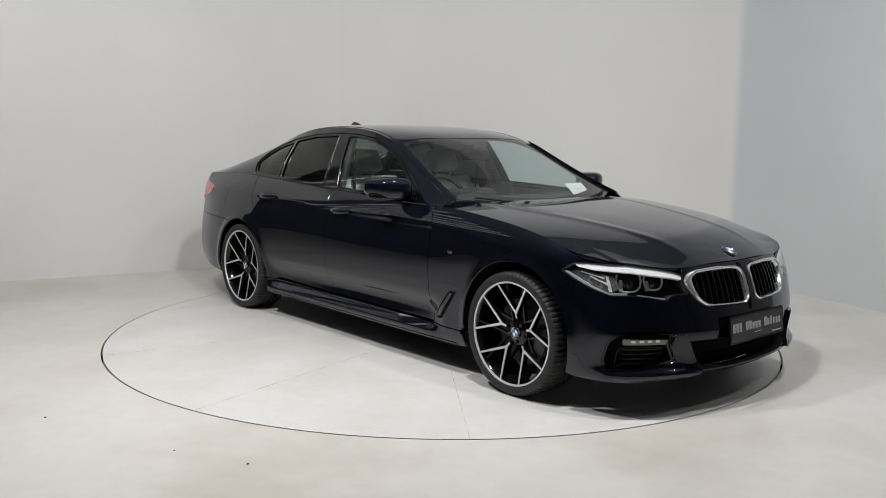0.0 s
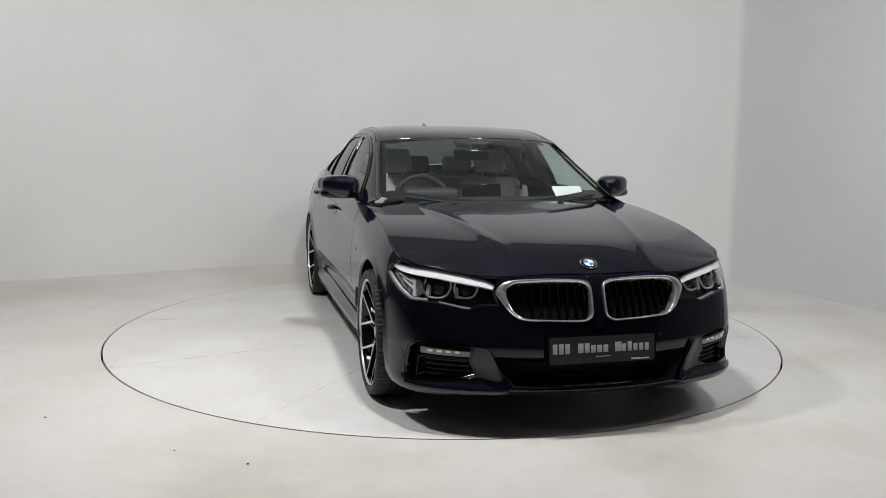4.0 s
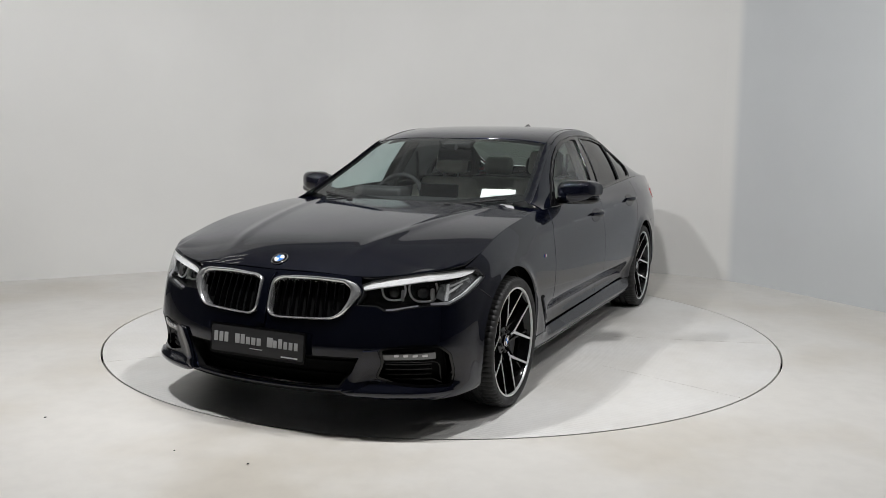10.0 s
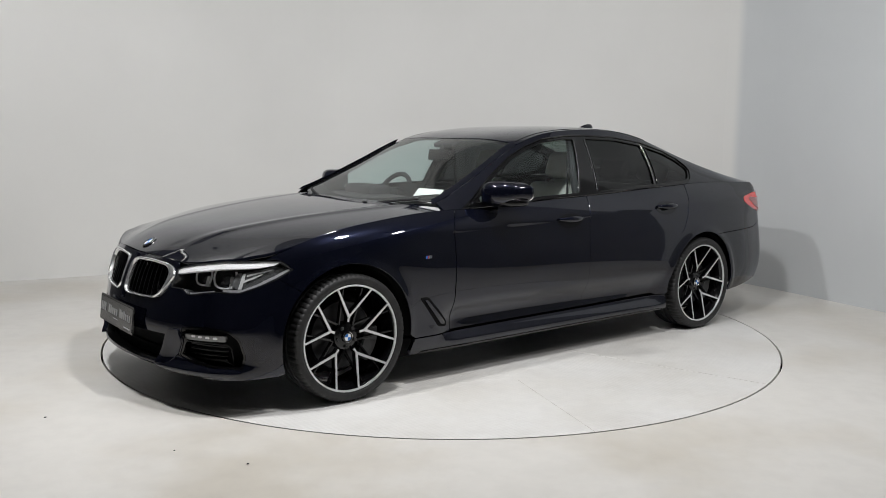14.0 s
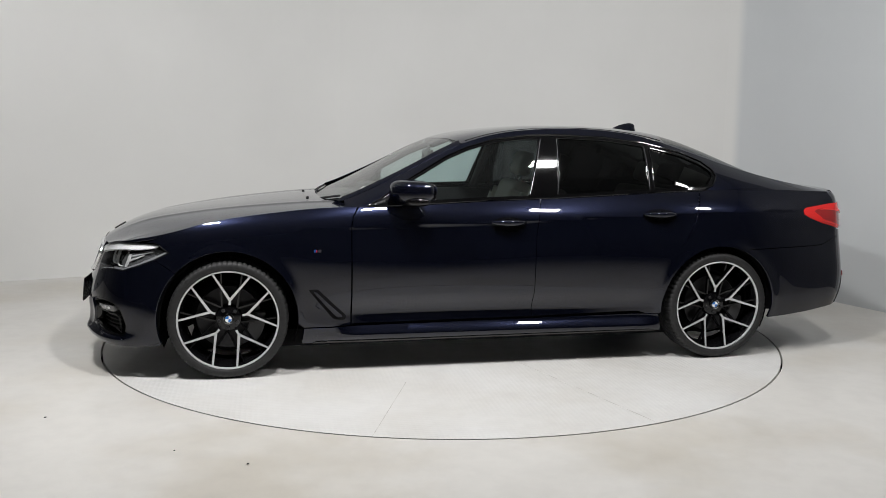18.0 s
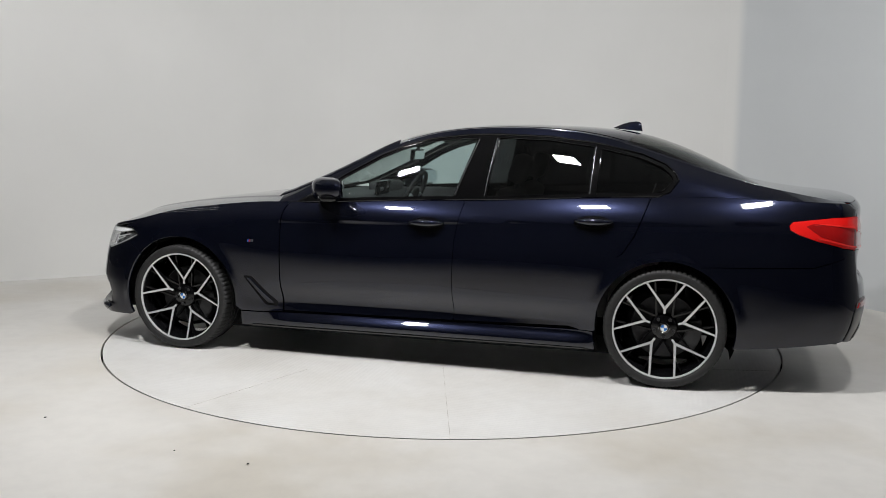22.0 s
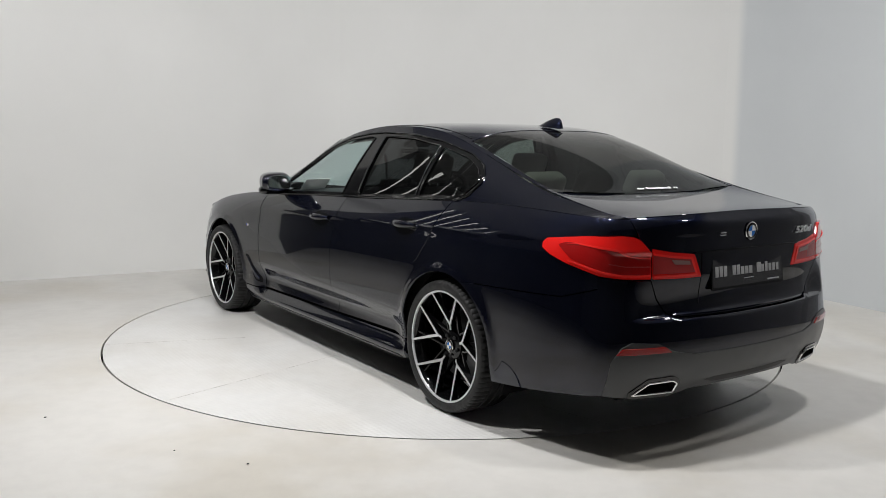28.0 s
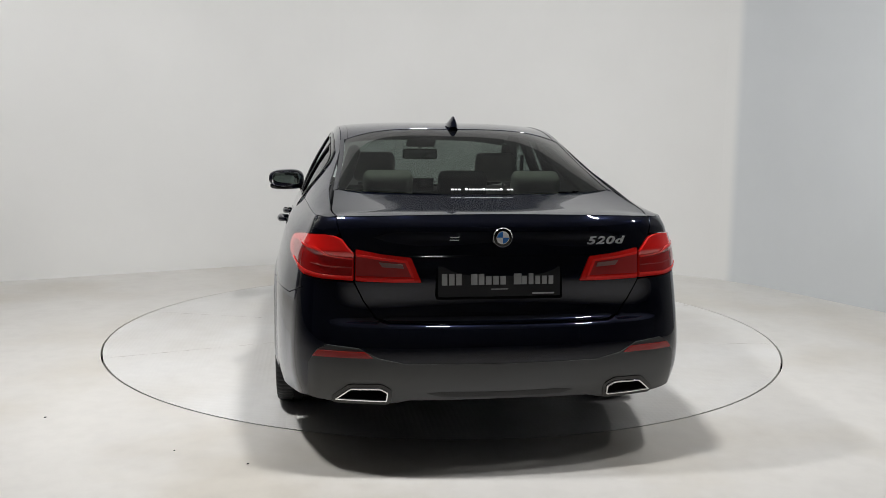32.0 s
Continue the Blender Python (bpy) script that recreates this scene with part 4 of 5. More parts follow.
        # the body-coloured strip beside the windscreen
        edge = [(x, float(RAIL_Y(x)) - 0.001) for x in np.linspace(0.86, 0.12, 16)] + [(x, float(RAIL_Y(x)) - 0.034) for x in np.linspace(0.12, 0.84, 16)]
        panel("screen_pillar", edge, pillar, PAINT, side, 0.02, gap=0, rim=0.004, mirror=m)
        edge = [(x, float(RAIL_Y(x)) - 0.001) for x in np.linspace(-1.22, -1.97, 16)] + [(x, float(RAIL_Y(x)) - 0.022) for x in np.linspace(-1.95, -1.24, 16)]
        panel("screen_pillar", edge, top, PAINT, side, 0.02, gap=0, rim=0.004, mirror=m)

    both(sides)

    # bonnet
    right = [(x, -float(BELT_Y(x))) for x in np.linspace(0.80, 1.92, 24)]
    nose = [(float(NOSE_X(y)), y) for y in np.linspace(-0.785, 0.785, 60)]
    nose = [(x, y) for x, y in nose if x > 1.94]
    back = [(0.950 - 0.155 * (abs(y) / 0.78) ** 2.2, y) for y in np.linspace(0.76, -0.76, 30)]
    bon = panel("bonnet", right + nose + [(x, -y) for x, y in right[::-1]] + back, bonnet, PAINT, car, 0.022, rim=0.018)
    # roof, screens
    roof = [(0.165 - 0.05 * (y / 0.6) ** 2, y) for y in np.linspace(-0.62, 0.62, 20)] + [(x, float(RAIL_Y(x)) - 0.004) for x in np.linspace(0.10, -1.25, 30)]
    roof += [(-1.28 + 0.04 * (y / 0.6) ** 2, y) for y in np.linspace(0.58, -0.58, 20)] + [(x, -float(RAIL_Y(x)) + 0.004) for x in np.linspace(-1.25, 0.10, 30)]
    panel("roof", roof, top, PAINT, car, 0.03, rim=0.01)
    ws = [(0.170 - 0.05 * (y / 0.6) ** 2, y) for y in np.linspace(-0.585, 0.585, 20)] + [(x, float(RAIL_Y(x)) - 0.032) for x in np.linspace(0.14, 0.80, 20)]
    ws += [(1.03 - 0.21 * (y / 0.72) ** 2, y) for y in np.linspace(0.70, -0.70, 24)] + [(x, -float(RAIL_Y(x)) + 0.032) for x in np.linspace(0.80, 0.14, 20)]
    w = panel("windscreen", ws, top, SCREEN, car, 0.04, gap=0.001, rim=0, lift=-0.002)
    w.visible_shadow = False
    # black printed border of the windscreen
    band = [(0.168 - 0.05 * (y / 0.6) ** 2, y) for y in np.linspace(-0.585, 0.585, 20)] + [(x, float(RAIL_Y(x)) - 0.034) for x in np.linspace(0.14, 0.80, 20)]
    band += [(1.028 - 0.21 * (y / 0.72) ** 2, y) for y in np.linspace(0.70, -0.70, 24)] + [(x, -float(RAIL_Y(x)) + 0.034) for x in np.linspace(0.80, 0.14, 20)]
    inner = [(0.118 - 0.05 * (y / 0.6) ** 2, y) for y in np.linspace(-0.55, -0.14, 8)] + [(0.02, -0.10), (0.02, 0.10)] + [(0.118 - 0.05 * (y / 0.6) ** 2, y) for y in np.linspace(0.14, 0.55, 8)]
    inner += [(x, float(RAIL_Y(x)) - 0.066) for x in np.linspace(0.08, 0.74, 16)] + [(0.90 - 0.20 * (y / 0.72) ** 2, y) for y in np.linspace(0.66, -0.66, 20)] + [(x, -float(RAIL_Y(x)) + 0.066) for x in np.linspace(0.74, 0.08, 16)]
    panel("screen_border", band, top, DEEP, w, 0.03, [inner], gap=0, rim=0, lift=-0.007, label="black printed screen border")
    rg = [(-1.275 + 0.04 * (y / 0.6) ** 2, y) for y in np.linspace(-0.575, 0.575, 20)] + [(x, float(RAIL_Y(x)) - 0.024) for x in np.linspace(-1.27, -1.95, 20)]
    rg += [(-2.012 + 0.05 * (y / 0.6) ** 2, y) for y in np.linspace(0.60, -0.60, 20)] + [(x, -float(RAIL_Y(x)) + 0.024) for x in np.linspace(-1.95, -1.27, 20)]
    g = panel("rear_window", rg, top, REARGLASS, car, 0.04, gap=0.001, rim=0, lift=-0.002)
    # boot lid: deck and rear face
    L = HALF
    lipx = skin(np.array([RQ(v, LIPZ(v)) for v in np.linspace(0, 0.688, 26)]))
    dl = [(-1.990 + 0.04 * (y / 0.6) ** 2, y) for y in np.linspace(-0.62, 0.62, 20)] + [(x, float(RAIL_Y(x)) - 0.003) for x in np.linspace(-1.95, -2.37, 14)]
    dl += [(v[0], v[1]) for v in lipx[::-1]] + [(v[0], -v[1]) for v in lipx[1:]] + [(x, -float(RAIL_Y(x)) + 0.003) for x in np.linspace(-2.37, -1.95, 14)]
    lid = panel("boot_lid", dl, deck_lid, PAINT, car, 0.024, rim=0.006)
    rear_half = [(L, 1.051)] + [RQ(v, LIPZ(v) - 0.001) for v in (0.1, 0.2, 0.3, 0.4, 0.5, 0.55, 0.62, 0.689)] + [RQ(0.664, 0.974), RQ(0.655, 0.951), RQ(0.602, 0.900), RQ(0.602, 0.78), RQ(0.565, 0.70), RQ(0.515, 0.635), RQ(0.46, 0.622), RQ(0.25, 0.620), (L, 0.620)]
    tl2 = [(2 * L - u, v) for u, v in TL_IN]
    panel("boot_face", mirrored(rear_half, L), skin, PAINT, lid, 0.022, [TL_IN, tl2], rim=0.012, gap=0.001)
    panel("plate_recess", mirrored([(L, 0.655), RQ(0.33, 0.66), RQ(0.33, 0.88), (L, 0.885)], L), skin, PAINT, lid, 0.03, gap=0, rim=0.004, lift=0.003)
    panel("lid_grip", mirrored([(L, 0.885), RQ(0.372, 0.882), RQ(0.375, 0.887), (L, 0.890)], L), skin, GLOSS, lid, 0.03, gap=0, rim=0.008, lift=0.012, label="thin black grip strip over the plate")
    # rear bumper
    rb = [(L, 0.445), RQ(0.40, 0.448), RQ(0.50, 0.470), RQ(0.579, 0.505), RQ(0.70, 0.514), RQ(0.724, 0.500), RQ(0.756, 0.445), RQ(0.765, 0.372), RQ(0.780, 0.300), S(-2.20, 0.272), S(-1.967, 0.252), S(-1.86, 0.245)]
    rb += [S(AXR + 0.375 * math.cos(radians(t)), HUBZ + 0.375 * math.sin(radians(t))) for t in np.linspace(194, 112, 20)]
    rb += [S(-1.75, 0.684), S(-2.24, 0.696), RQ(0.82, 0.746), RQ(0.820, 0.795), RQ(0.736, 0.784), RQ(0.66, 0.780), RQ(0.606, 0.778), RQ(0.569, 0.698), RQ(0.518, 0.630), RQ(0.46, 0.616), RQ(0.25, 0.614), (L, 0.614)]
    bump_ = panel("rear_bumper", mirrored(rb, L), skin, PAINT, car, 0.022, rim=0.02, gap=0.0005)
    pipe = rounded([RQ(0.683, 0.300), RQ(0.612, 0.354), RQ(0.492, 0.358), RQ(0.462, 0.340), RQ(0.470, 0.297)], 0.010)
    gr = [(L, 0.305), RQ(0.38, 0.300), RQ(0.44, 0.285), RQ(0.70, 0.288), RQ(0.797, 0.300), RQ(0.782, 0.372), RQ(0.773, 0.449), RQ(0.740, 0.508), RQ(0.70, 0.529), RQ(0.579, 0.520), RQ(0.503, 0.483), RQ(0.40, 0.462), (L, 0.459)]
    refl = rounded([RQ(0.735, 0.506), RQ(0.552, 0.506), RQ(0.518, 0.482), RQ(0.757, 0.480)], 0.005)
    mir = lambda q: [(2 * L - u, v) for u, v in q]
    ins = panel("bumper_insert", mirrored(gr, L), skin, GREY, bump_, 0.022, [pipe, mir(pipe)], rim=0.005, gap=0.0, lift=0.005, label="dark grey lower bumper insert")
    panel("diffuser_slot", rounded(mirrored([(L, 0.315), RQ(0.25, 0.318), RQ(0.31, 0.333), RQ(0.24, 0.341), (L, 0.338)], L), 0.008), skin, PLASTIC, bump_, 0.03, gap=0, rim=0.006, lift=0.006)
    for q in (refl, mir(refl)):
        panel("rear_reflector", q, skin, REDDEEP, bump_, 0.03, gap=0, rim=0.006, lift=0.010, label="dark red reflector strip")
    for q in (pipe, mir(pipe)):
        panel("exhaust_surround", rounded(shrink(q, -0.017), 0.006, 2), skin, GLOSS, bump_, 0.02, [q], gap=0, rim=0.02, lift=0.009, label="gloss black exhaust surround")
        ex = panel("exhaust_tip", q, skin, CHROME, car, 0.02, [shrink(q, 0.0045)], gap=0, rim=0.012, lift=0.014, label="chrome trapezoid exhaust tip")
        panel("exhaust_wall", shrink(q, 0.006), skin, DEEP, ex, 0.02, [shrink(q, 0.008)], gap=0, rim=0.08, lift=0.010)
        panel("exhaust_bore", q, skin, DEEP, ex, 0.03, gap=0.004, rim=0, lift=-0.045)
    # tail lamps
    for m in (False, True):
        lamp = panel("tail_lamp", TL_OUT, lamp_skin, REDLENS, car, 0.012, gap=0.002, rim=0.02, lift=0.003, mirror=m, label="red outer tail lamp")
        band = [S(-2.200, 0.912), S(-2.235, 0.925), S(-2.285, 0.927), RQ(0.800, 0.917), RQ(0.765, 0.912), RQ(0.706, 0.886), RQ(0.611, 0.877), RQ(0.611, 0.806), RQ(0.735, 0.808), RQ(0.815, 0.822), S(-2.27, 0.862)]
        panel("lamp_band", rounded(band, 0.008), lamp_skin, REDDEEP, lamp, 0.012, gap=0, rim=0.004, lift=0.0050, mirror=m)
        panel("light_guide", rounded([S(-2.24, 0.919), S(-2.29, 0.921), RQ(0.795, 0.908), RQ(0.760, 0.902), RQ(0.702, 0.878), RQ(0.611, 0.869), RQ(0.611, 0.877), RQ(0.706, 0.886), RQ(0.765, 0.912), RQ(0.800, 0.917), S(-2.285, 0.927)], 0.002), lamp_skin, REDLIGHT, lamp, 0.012, gap=0, rim=0.003, lift=0.0075, mirror=m, label="bright red light guide")
        panel("light_guide", rounded([RQ(0.611, 0.796), RQ(0.735, 0.798), RQ(0.812, 0.812), S(-2.262, 0.848), S(-2.255, 0.855), RQ(0.810, 0.820), RQ(0.735, 0.806), RQ(0.611, 0.804)], 0.002), lamp_skin, REDLIGHT, lamp, 0.012, gap=0, rim=0.003, lift=0.0075, mirror=m)
        panel("lamp_rib", rounded([RQ(0.611, 0.836), RQ(0.72, 0.838), RQ(0.79, 0.850), RQ(0.79, 0.853), RQ(0.72, 0.842), RQ(0.611, 0.840)], 0.001), lamp_skin, REDINNER, lamp, 0.02, gap=0, rim=0.002, lift=0.0070, mirror=m)
        lamp = panel("tail_lamp", TL_IN, skin, REDLENS, lid, 0.016, gap=0.002, rim=0.02, lift=0.003, mirror=m, label="red inner tail lamp on the boot lid")
        panel("lamp_band", rounded([RQ(0.596, 0.806), RQ(0.372, 0.804), RQ(0.397, 0.862), RQ(0.50, 0.872), RQ(0.596, 0.886)], 0.005), skin, REDINNER, lamp, 0.016, gap=0, rim=0.004, lift=0.0055, mirror=m)
        panel("light_guide", rounded([RQ(0.596, 0.884), RQ(0.50, 0.870), RQ(0.399, 0.860), RQ(0.372, 0.800), RQ(0.362, 0.800), RQ(0.390, 0.868), RQ(0.50, 0.879), RQ(0.596, 0.893)], 0.002), skin, REDLIGHT, lamp, 0.016, gap=0, rim=0.003, lift=0.0075, mirror=m, label="bright red light guide")
        panel("light_guide", rounded([RQ(0.596, 0.792), RQ(0.362, 0.790), RQ(0.362, 0.798), RQ(0.596, 0.800)], 0.002), skin, REDLIGHT, lamp, 0.016, gap=0, rim=0.003, lift=0.0075, mirror=m)
        panel("reverse_lens", rounded([RQ(0.505, 0.862), RQ(0.410, 0.854), RQ(0.404, 0.838), RQ(0.490, 0.843)], 0.003), skin, SMOKE, lamp, 0.016, gap=0, rim=0.003, lift=0.0085, mirror=m, label="pale reversing lens")
    return bon, lid, bumper, g


FOGLENS = mat("fog_lens", (0.16, 0.165, 0.17), 0.25, 0.3, Coat_Weight=1.0)
DARKBLUE = mat("dark_blue_enamel", (0.02, 0.04, 0.20), 0.2)


def along_skin(a, z, off):
    """A point over the skin, and its outward normal."""
    p = skin(np.array([[a, z], [a + 1e-3, z], [a, z + 1e-3]]))
    n = np.cross(p[1] - p[0], p[2] - p[0])
    n /= np.linalg.norm(n)
    return Vector(p[0] + n * off), Vector(n)


def lamps_and_grille(car, bumper):
    for m in (False, True):
        # kidney: chrome frame, broad at its outer end, slats, dark back
        inner = np.array(densify(KIDNEY_IN, 0.004))
        vs, fs = [], []
        rim_ = densify(KIDNEY, 0.012)
        n = len(rim_)
        for u, v in rim_:
            near = inner[np.argmin(np.hypot(inner[:, 0] - u, inner[:, 1] - v))]
            for k, off in ((-0.05, -0.020), (0.0, 0.002), (0.08, 0.010), (0.35, 0.0140), (0.65, 0.0130), (0.92, 0.008), (1.0, -0.002), (1.03, -0.030)):
                p, _ = along_skin(u + (near[0] - u) * k, v + (near[1] - v) * k, off)
                vs.append((p.x, -p.y if m else p.y, p.z))
        for i in range(n):
            for k in range(7):
                f = (i * 8 + k, i * 8 + k + 1, (i + 1) % n * 8 + k + 1, (i + 1) % n * 8 + k)
                fs.append(f if m else f[::-1])
        k = raw("kidney_grille", vs, fs, FRAMECHROME, car, "chrome kidney-shaped grille frame")
        panel("grille_back", KIDNEY, skin, DEEP, k, 0.05, gap=0.004, rim=0, lift=-0.05, mirror=m)
        s = -1 if m else 1
        for i in range(9):
            y = 0.066 + 0.043 * i
            z0, z1 = 0.545 + max(0, y - 0.33) * 1.1, 0.702 - max(0, y - 0.38) * 0.4
            vs = []
            for z in np.linspace(z0, z1, 6):
                for dy, off in ((-0.005, -0.03), (-0.003, -0.002), (0.003, -0.002), (0.005, -0.03)):
                    p, _ = along_skin(a_front(y + dy), float(z), off)
                    vs.append((p.x, s * p.y, p.z))
            fs = [(4 * j + c, 4 * j + c + 1, 4 * j + c + 5, 4 * j + c + 4) for j in range(5) for c in range(3)]
            if m:
                fs = [f[::-1] for f in fs]
            raw("grille_slat", vs, fs, GLOSS, k, "", True)
        # head lamp: housing, light guide, two lamp rings, clear lens
        h = panel("headlamp", HEADLAMP, skin, LENS, car, 0.02, gap=0.0015, rim=0.0, lift=0.0, mirror=m, label="clear headlamp with a white light bar")
        h.visible_shadow = False
        panel("housing", HEADLAMP, skin, HOUSING, h, 0.03, gap=0.0005, rim=0, lift=-0.095, mirror=m, label="smoked black lamp housing")
        panel("housing_wall", HEADLAMP, skin, HOUSING, h, 0.02, [shrink(HEADLAMP, 0.006)], gap=0.0005, rim=0.10, lift=-0.002, mirror=m)
        bar = [FQ(0.500, 0.676), FQ(0.570, 0.690), FQ(0.636, 0.700), FQ(0.762, 0.719), FQ(0.830, 0.724), S(1.965, 0.728), S(1.885, 0.738), S(1.862, 0.750), S(1.925, 0.756), FQ(0.793, 0.754), FQ(0.735, 0.745), FQ(0.638, 0.731), FQ(0.536, 0.711), FQ(0.496, 0.693)]
        panel("light_guide", rounded(bar, 0.004), skin, WHITELENS, h, 0.02, gap=0, rim=0.02, lift=-0.006, mirror=m, label="white light guide bar")
        outer = [FQ(0.838, 0.706), S(1.968, 0.718), S(1.880, 0.736), S(1.812, 0.712), S(1.885, 0.680), S(1.975, 0.644), S(2.060, 0.618), FQ(0.815, 0.650)]
        panel("reflector", rounded(outer, 0.006), skin, BOWL, h, 0.015, gap=0, rim=0.02, lift=-0.030, mirror=m, label="smoked side reflector")
        sk = -1 if m else 1
        for yy, zz, r, rx in ((0.612, 0.668, 0.040, 0.052), (0.745, 0.668, 0.046, 0.068)):
            a = a_front(yy)
            path = [(-1.05, 0.85), (-1.15, 0.2), (-0.95, -0.55), (-0.6, -0.9), (0.0, -0.98), (0.65, -0.9), (1.0, -0.5), (1.12, 0.2), (1.0, 0.85)]
            pts = []
            for u, v in rounded(path, 0.3, 3, False):
                p, _ = along_skin(a + u * rx, zz + v * r, -0.018)
                pts.append((p.x - 0.048, sk * p.y, p.z))
            raw("lamp_ring", *tube(pts, 0.0050, 8), RINGLENS, h, "pale U-shaped light guide")
            panel("reflector", rounded([(a + rx * 1.02, zz - r * 0.7), (a + rx * 1.34, zz - r * 0.8), (a + rx * 1.42, zz + r * 0.55), (a + rx * 1.10, zz + r * 0.6)], 0.008), skin, SILVER, h, 0.02, gap=0, rim=0.02, lift=-0.050, mirror=m, label="silver bracket beside the lamp ring")
            p, n = along_skin(a, zz, -0.045)
            p.x -= 0.040
            vs, fs = lathe([(0.034, -0.01), (0.032, 0.004), (0.026, 0.012), (0.014, 0.018), (0.004, 0.020), (0.0005, 0.0202)], 24, "Z")
            rot = n.to_track_quat("Z", "Y").to_matrix()
            vs = [rot @ Vector(v) + p for v in vs]
            if m:
                vs, fs = [(v[0], -v[1], v[2]) for v in vs], [f[::-1] for f in fs]
            raw("projector", vs, fs, PROJECTOR, h)
        panel("lower_bezel", [FQ(0.60, 0.590), FQ(0.633, 0.592), FQ(0.74, 0.612), FQ(0.74, 0.618), FQ(0.633, 0.600), FQ(0.60, 0.597)], skin, SATIN, h, 0.02, gap=0, rim=0.01, lift=-0.02, mirror=m)
        rim_ = [S(1.812, 0.711), S(1.885, 0.677), S(1.975, 0.641), S(2.062, 0.614), FQ(0.790, 0.616), FQ(0.790, 0.626), S(2.055, 0.626), S(1.972, 0.654), S(1.885, 0.690), S(1.822, 0.716)]
        panel("light_guide", rounded(rim_, 0.003), skin, SATIN, h, 0.02, gap=0, rim=0.012, lift=-0.009, mirror=m, label="pale lower light guide")
        for st in ([S(2.050, 0.660), S(1.950, 0.696), S(1.950, 0.702), S(2.050, 0.670)], [S(2.030, 0.690), S(1.900, 0.716), S(1.900, 0.720), S(2.030, 0.698)],
                   [S(2.075, 0.630), S(2.050, 0.704), S(2.035, 0.704), S(2.058, 0.630)]):
            panel("reflector_rib", st, skin, SILVER, h, 0.02, gap=0, rim=0.010, lift=-0.022, mirror=m, label="bright bracket in the lamp")
    panel("grille_bridge", mirrored([(0.0, 0.50), FQ(0.026, 0.50), FQ(0.020, 0.60), FQ(0.018, 0.69), FQ(0.034, 0.728), (0.0, 0.728)]), skin, PAINT, bumper, 0.015, gap=0, rim=0.01, lift=0.010)


BOWL = rough_map(mat("smoked_reflector", (0.20, 0.205, 0.21), 0.22, 0.6), 0.12, 0.35, 25)
SILVER = mat("silvered_reflector", (0.74, 0.75, 0.76), 0.25, 0.35)
RINGLENS = mat("ring_light_guide", (0.80, 0.81, 0.82), 0.3)
HOUSING = mat("lamp_housing", (0.035, 0.036, 0.038), 0.25, 0.3)
PROJECTOR = mat("projector_lens", (0.03, 0.032, 0.036), 0.05, 0.0, Coat_Weight=1.0)


def emblem(name, r, m, parent):
    """A round enamel badge: black ring, four quarters, chrome edge; its face points along the pose's z."""
    vs, fs = lathe([(0.0005, 0.004), (r * 0.62, 0.0045), (r * 0.9, 0.003), (r * 0.98, 0.001), (r, -0.003)], 36, "Z")
    b = raw(name, [m @ Vector(v) for v in vs], fs, GLOSS, parent, "round badge with blue and white quarters")
    vs, fs = lathe([(r * 0.90, 0.0035), (r * 0.95, 0.005), (r * 1.0, 0.002)], 36, "Z")
    raw("badge_rim", [m @ Vector(v) for v in vs], fs, CHROME, b)
    vs, fs = lathe([(r * 0.58, 0.0048), (r * 0.61, 0.0056), (r * 0.65, 0.0048)], 36, "Z")
    raw("badge_ring", [m @ Vector(v) for v in vs], fs, CHROME, b)
    for q in range(4):
        pts = [(0, 0, 0.0052)] + [(r * 0.59 * math.cos(radians(90 * q + t)), r * 0.59 * math.sin(radians(90 * q + t)), 0.0052) for t in range(0, 91, 15)]
        raw("badge_quarter", [m @ Vector(v) for v in pts], [tuple(range(len(pts)))], BLUE if q % 2 else WHITE, b, "", False)
    return b


def plate(name, at, rx, yaw, car, w=0.52, h=0.125):
    """A dark show plate with grey lettering bars."""
    m = pose(*at, rx, 0, yaw)
    p = part(name, prism(rounded([(-w / 2, -h / 2), (w / 2, -h / 2), (w / 2, h / 2), (-w / 2, h / 2)], 0.01), 0.008, 0.002), PLATEBLACK, car, "black show plate with grey lettering bars")
    p.data.transform(m)
    rows = [(-0.232 + 0.030 * i, 0.022, 0.046, 0.008) for i in range(3)]
    rows += [(-0.108 + 0.0305 * i, 0.023 if i else 0.026, 0.034 if i in (2, 3, 4) else 0.044, 0.003 if i in (2, 3, 4) else 0.008) for i in range(5)]
    rows += [(0.076 + 0.0285 * i, 0.032 if i == 0 else 0.020, 0.044 if i in (0, 2) else 0.034, 0.008 if i in (0, 2) else 0.003) for i in range(6)]
    rows += [(0.185, 0.09, 0.006, -0.050), (0.0, 0.07, 0.003, -0.032)]
    for x, ww, hh, y in rows:
        b = part("lettering_bar", box((ww, hh, 0.0012), (x * w / 0.52, y, 0.0088), 0.0004), PLATEINK if hh > 0.006 else SATIN, p)
        b.data.transform(m)
    f = part("plate_frame", prism(rounded([(-w / 2 - 0.008, -h / 2 - 0.010), (w / 2 + 0.008, -h / 2 - 0.010), (w / 2 + 0.008, h / 2 + 0.008), (-w / 2 - 0.008, h / 2 + 0.008)], 0.012), 0.006, 0.002), GLOSS, p)
    f.data.transform(m)
    return p


# ---------------------------------------------------------------- wheels
def dish(r):
    return float(np.interp(r, (0.0, 0.05, 0.10, 0.20, 0.27), (0.062, 0.066, 0.074, 0.098, 0.1150)))


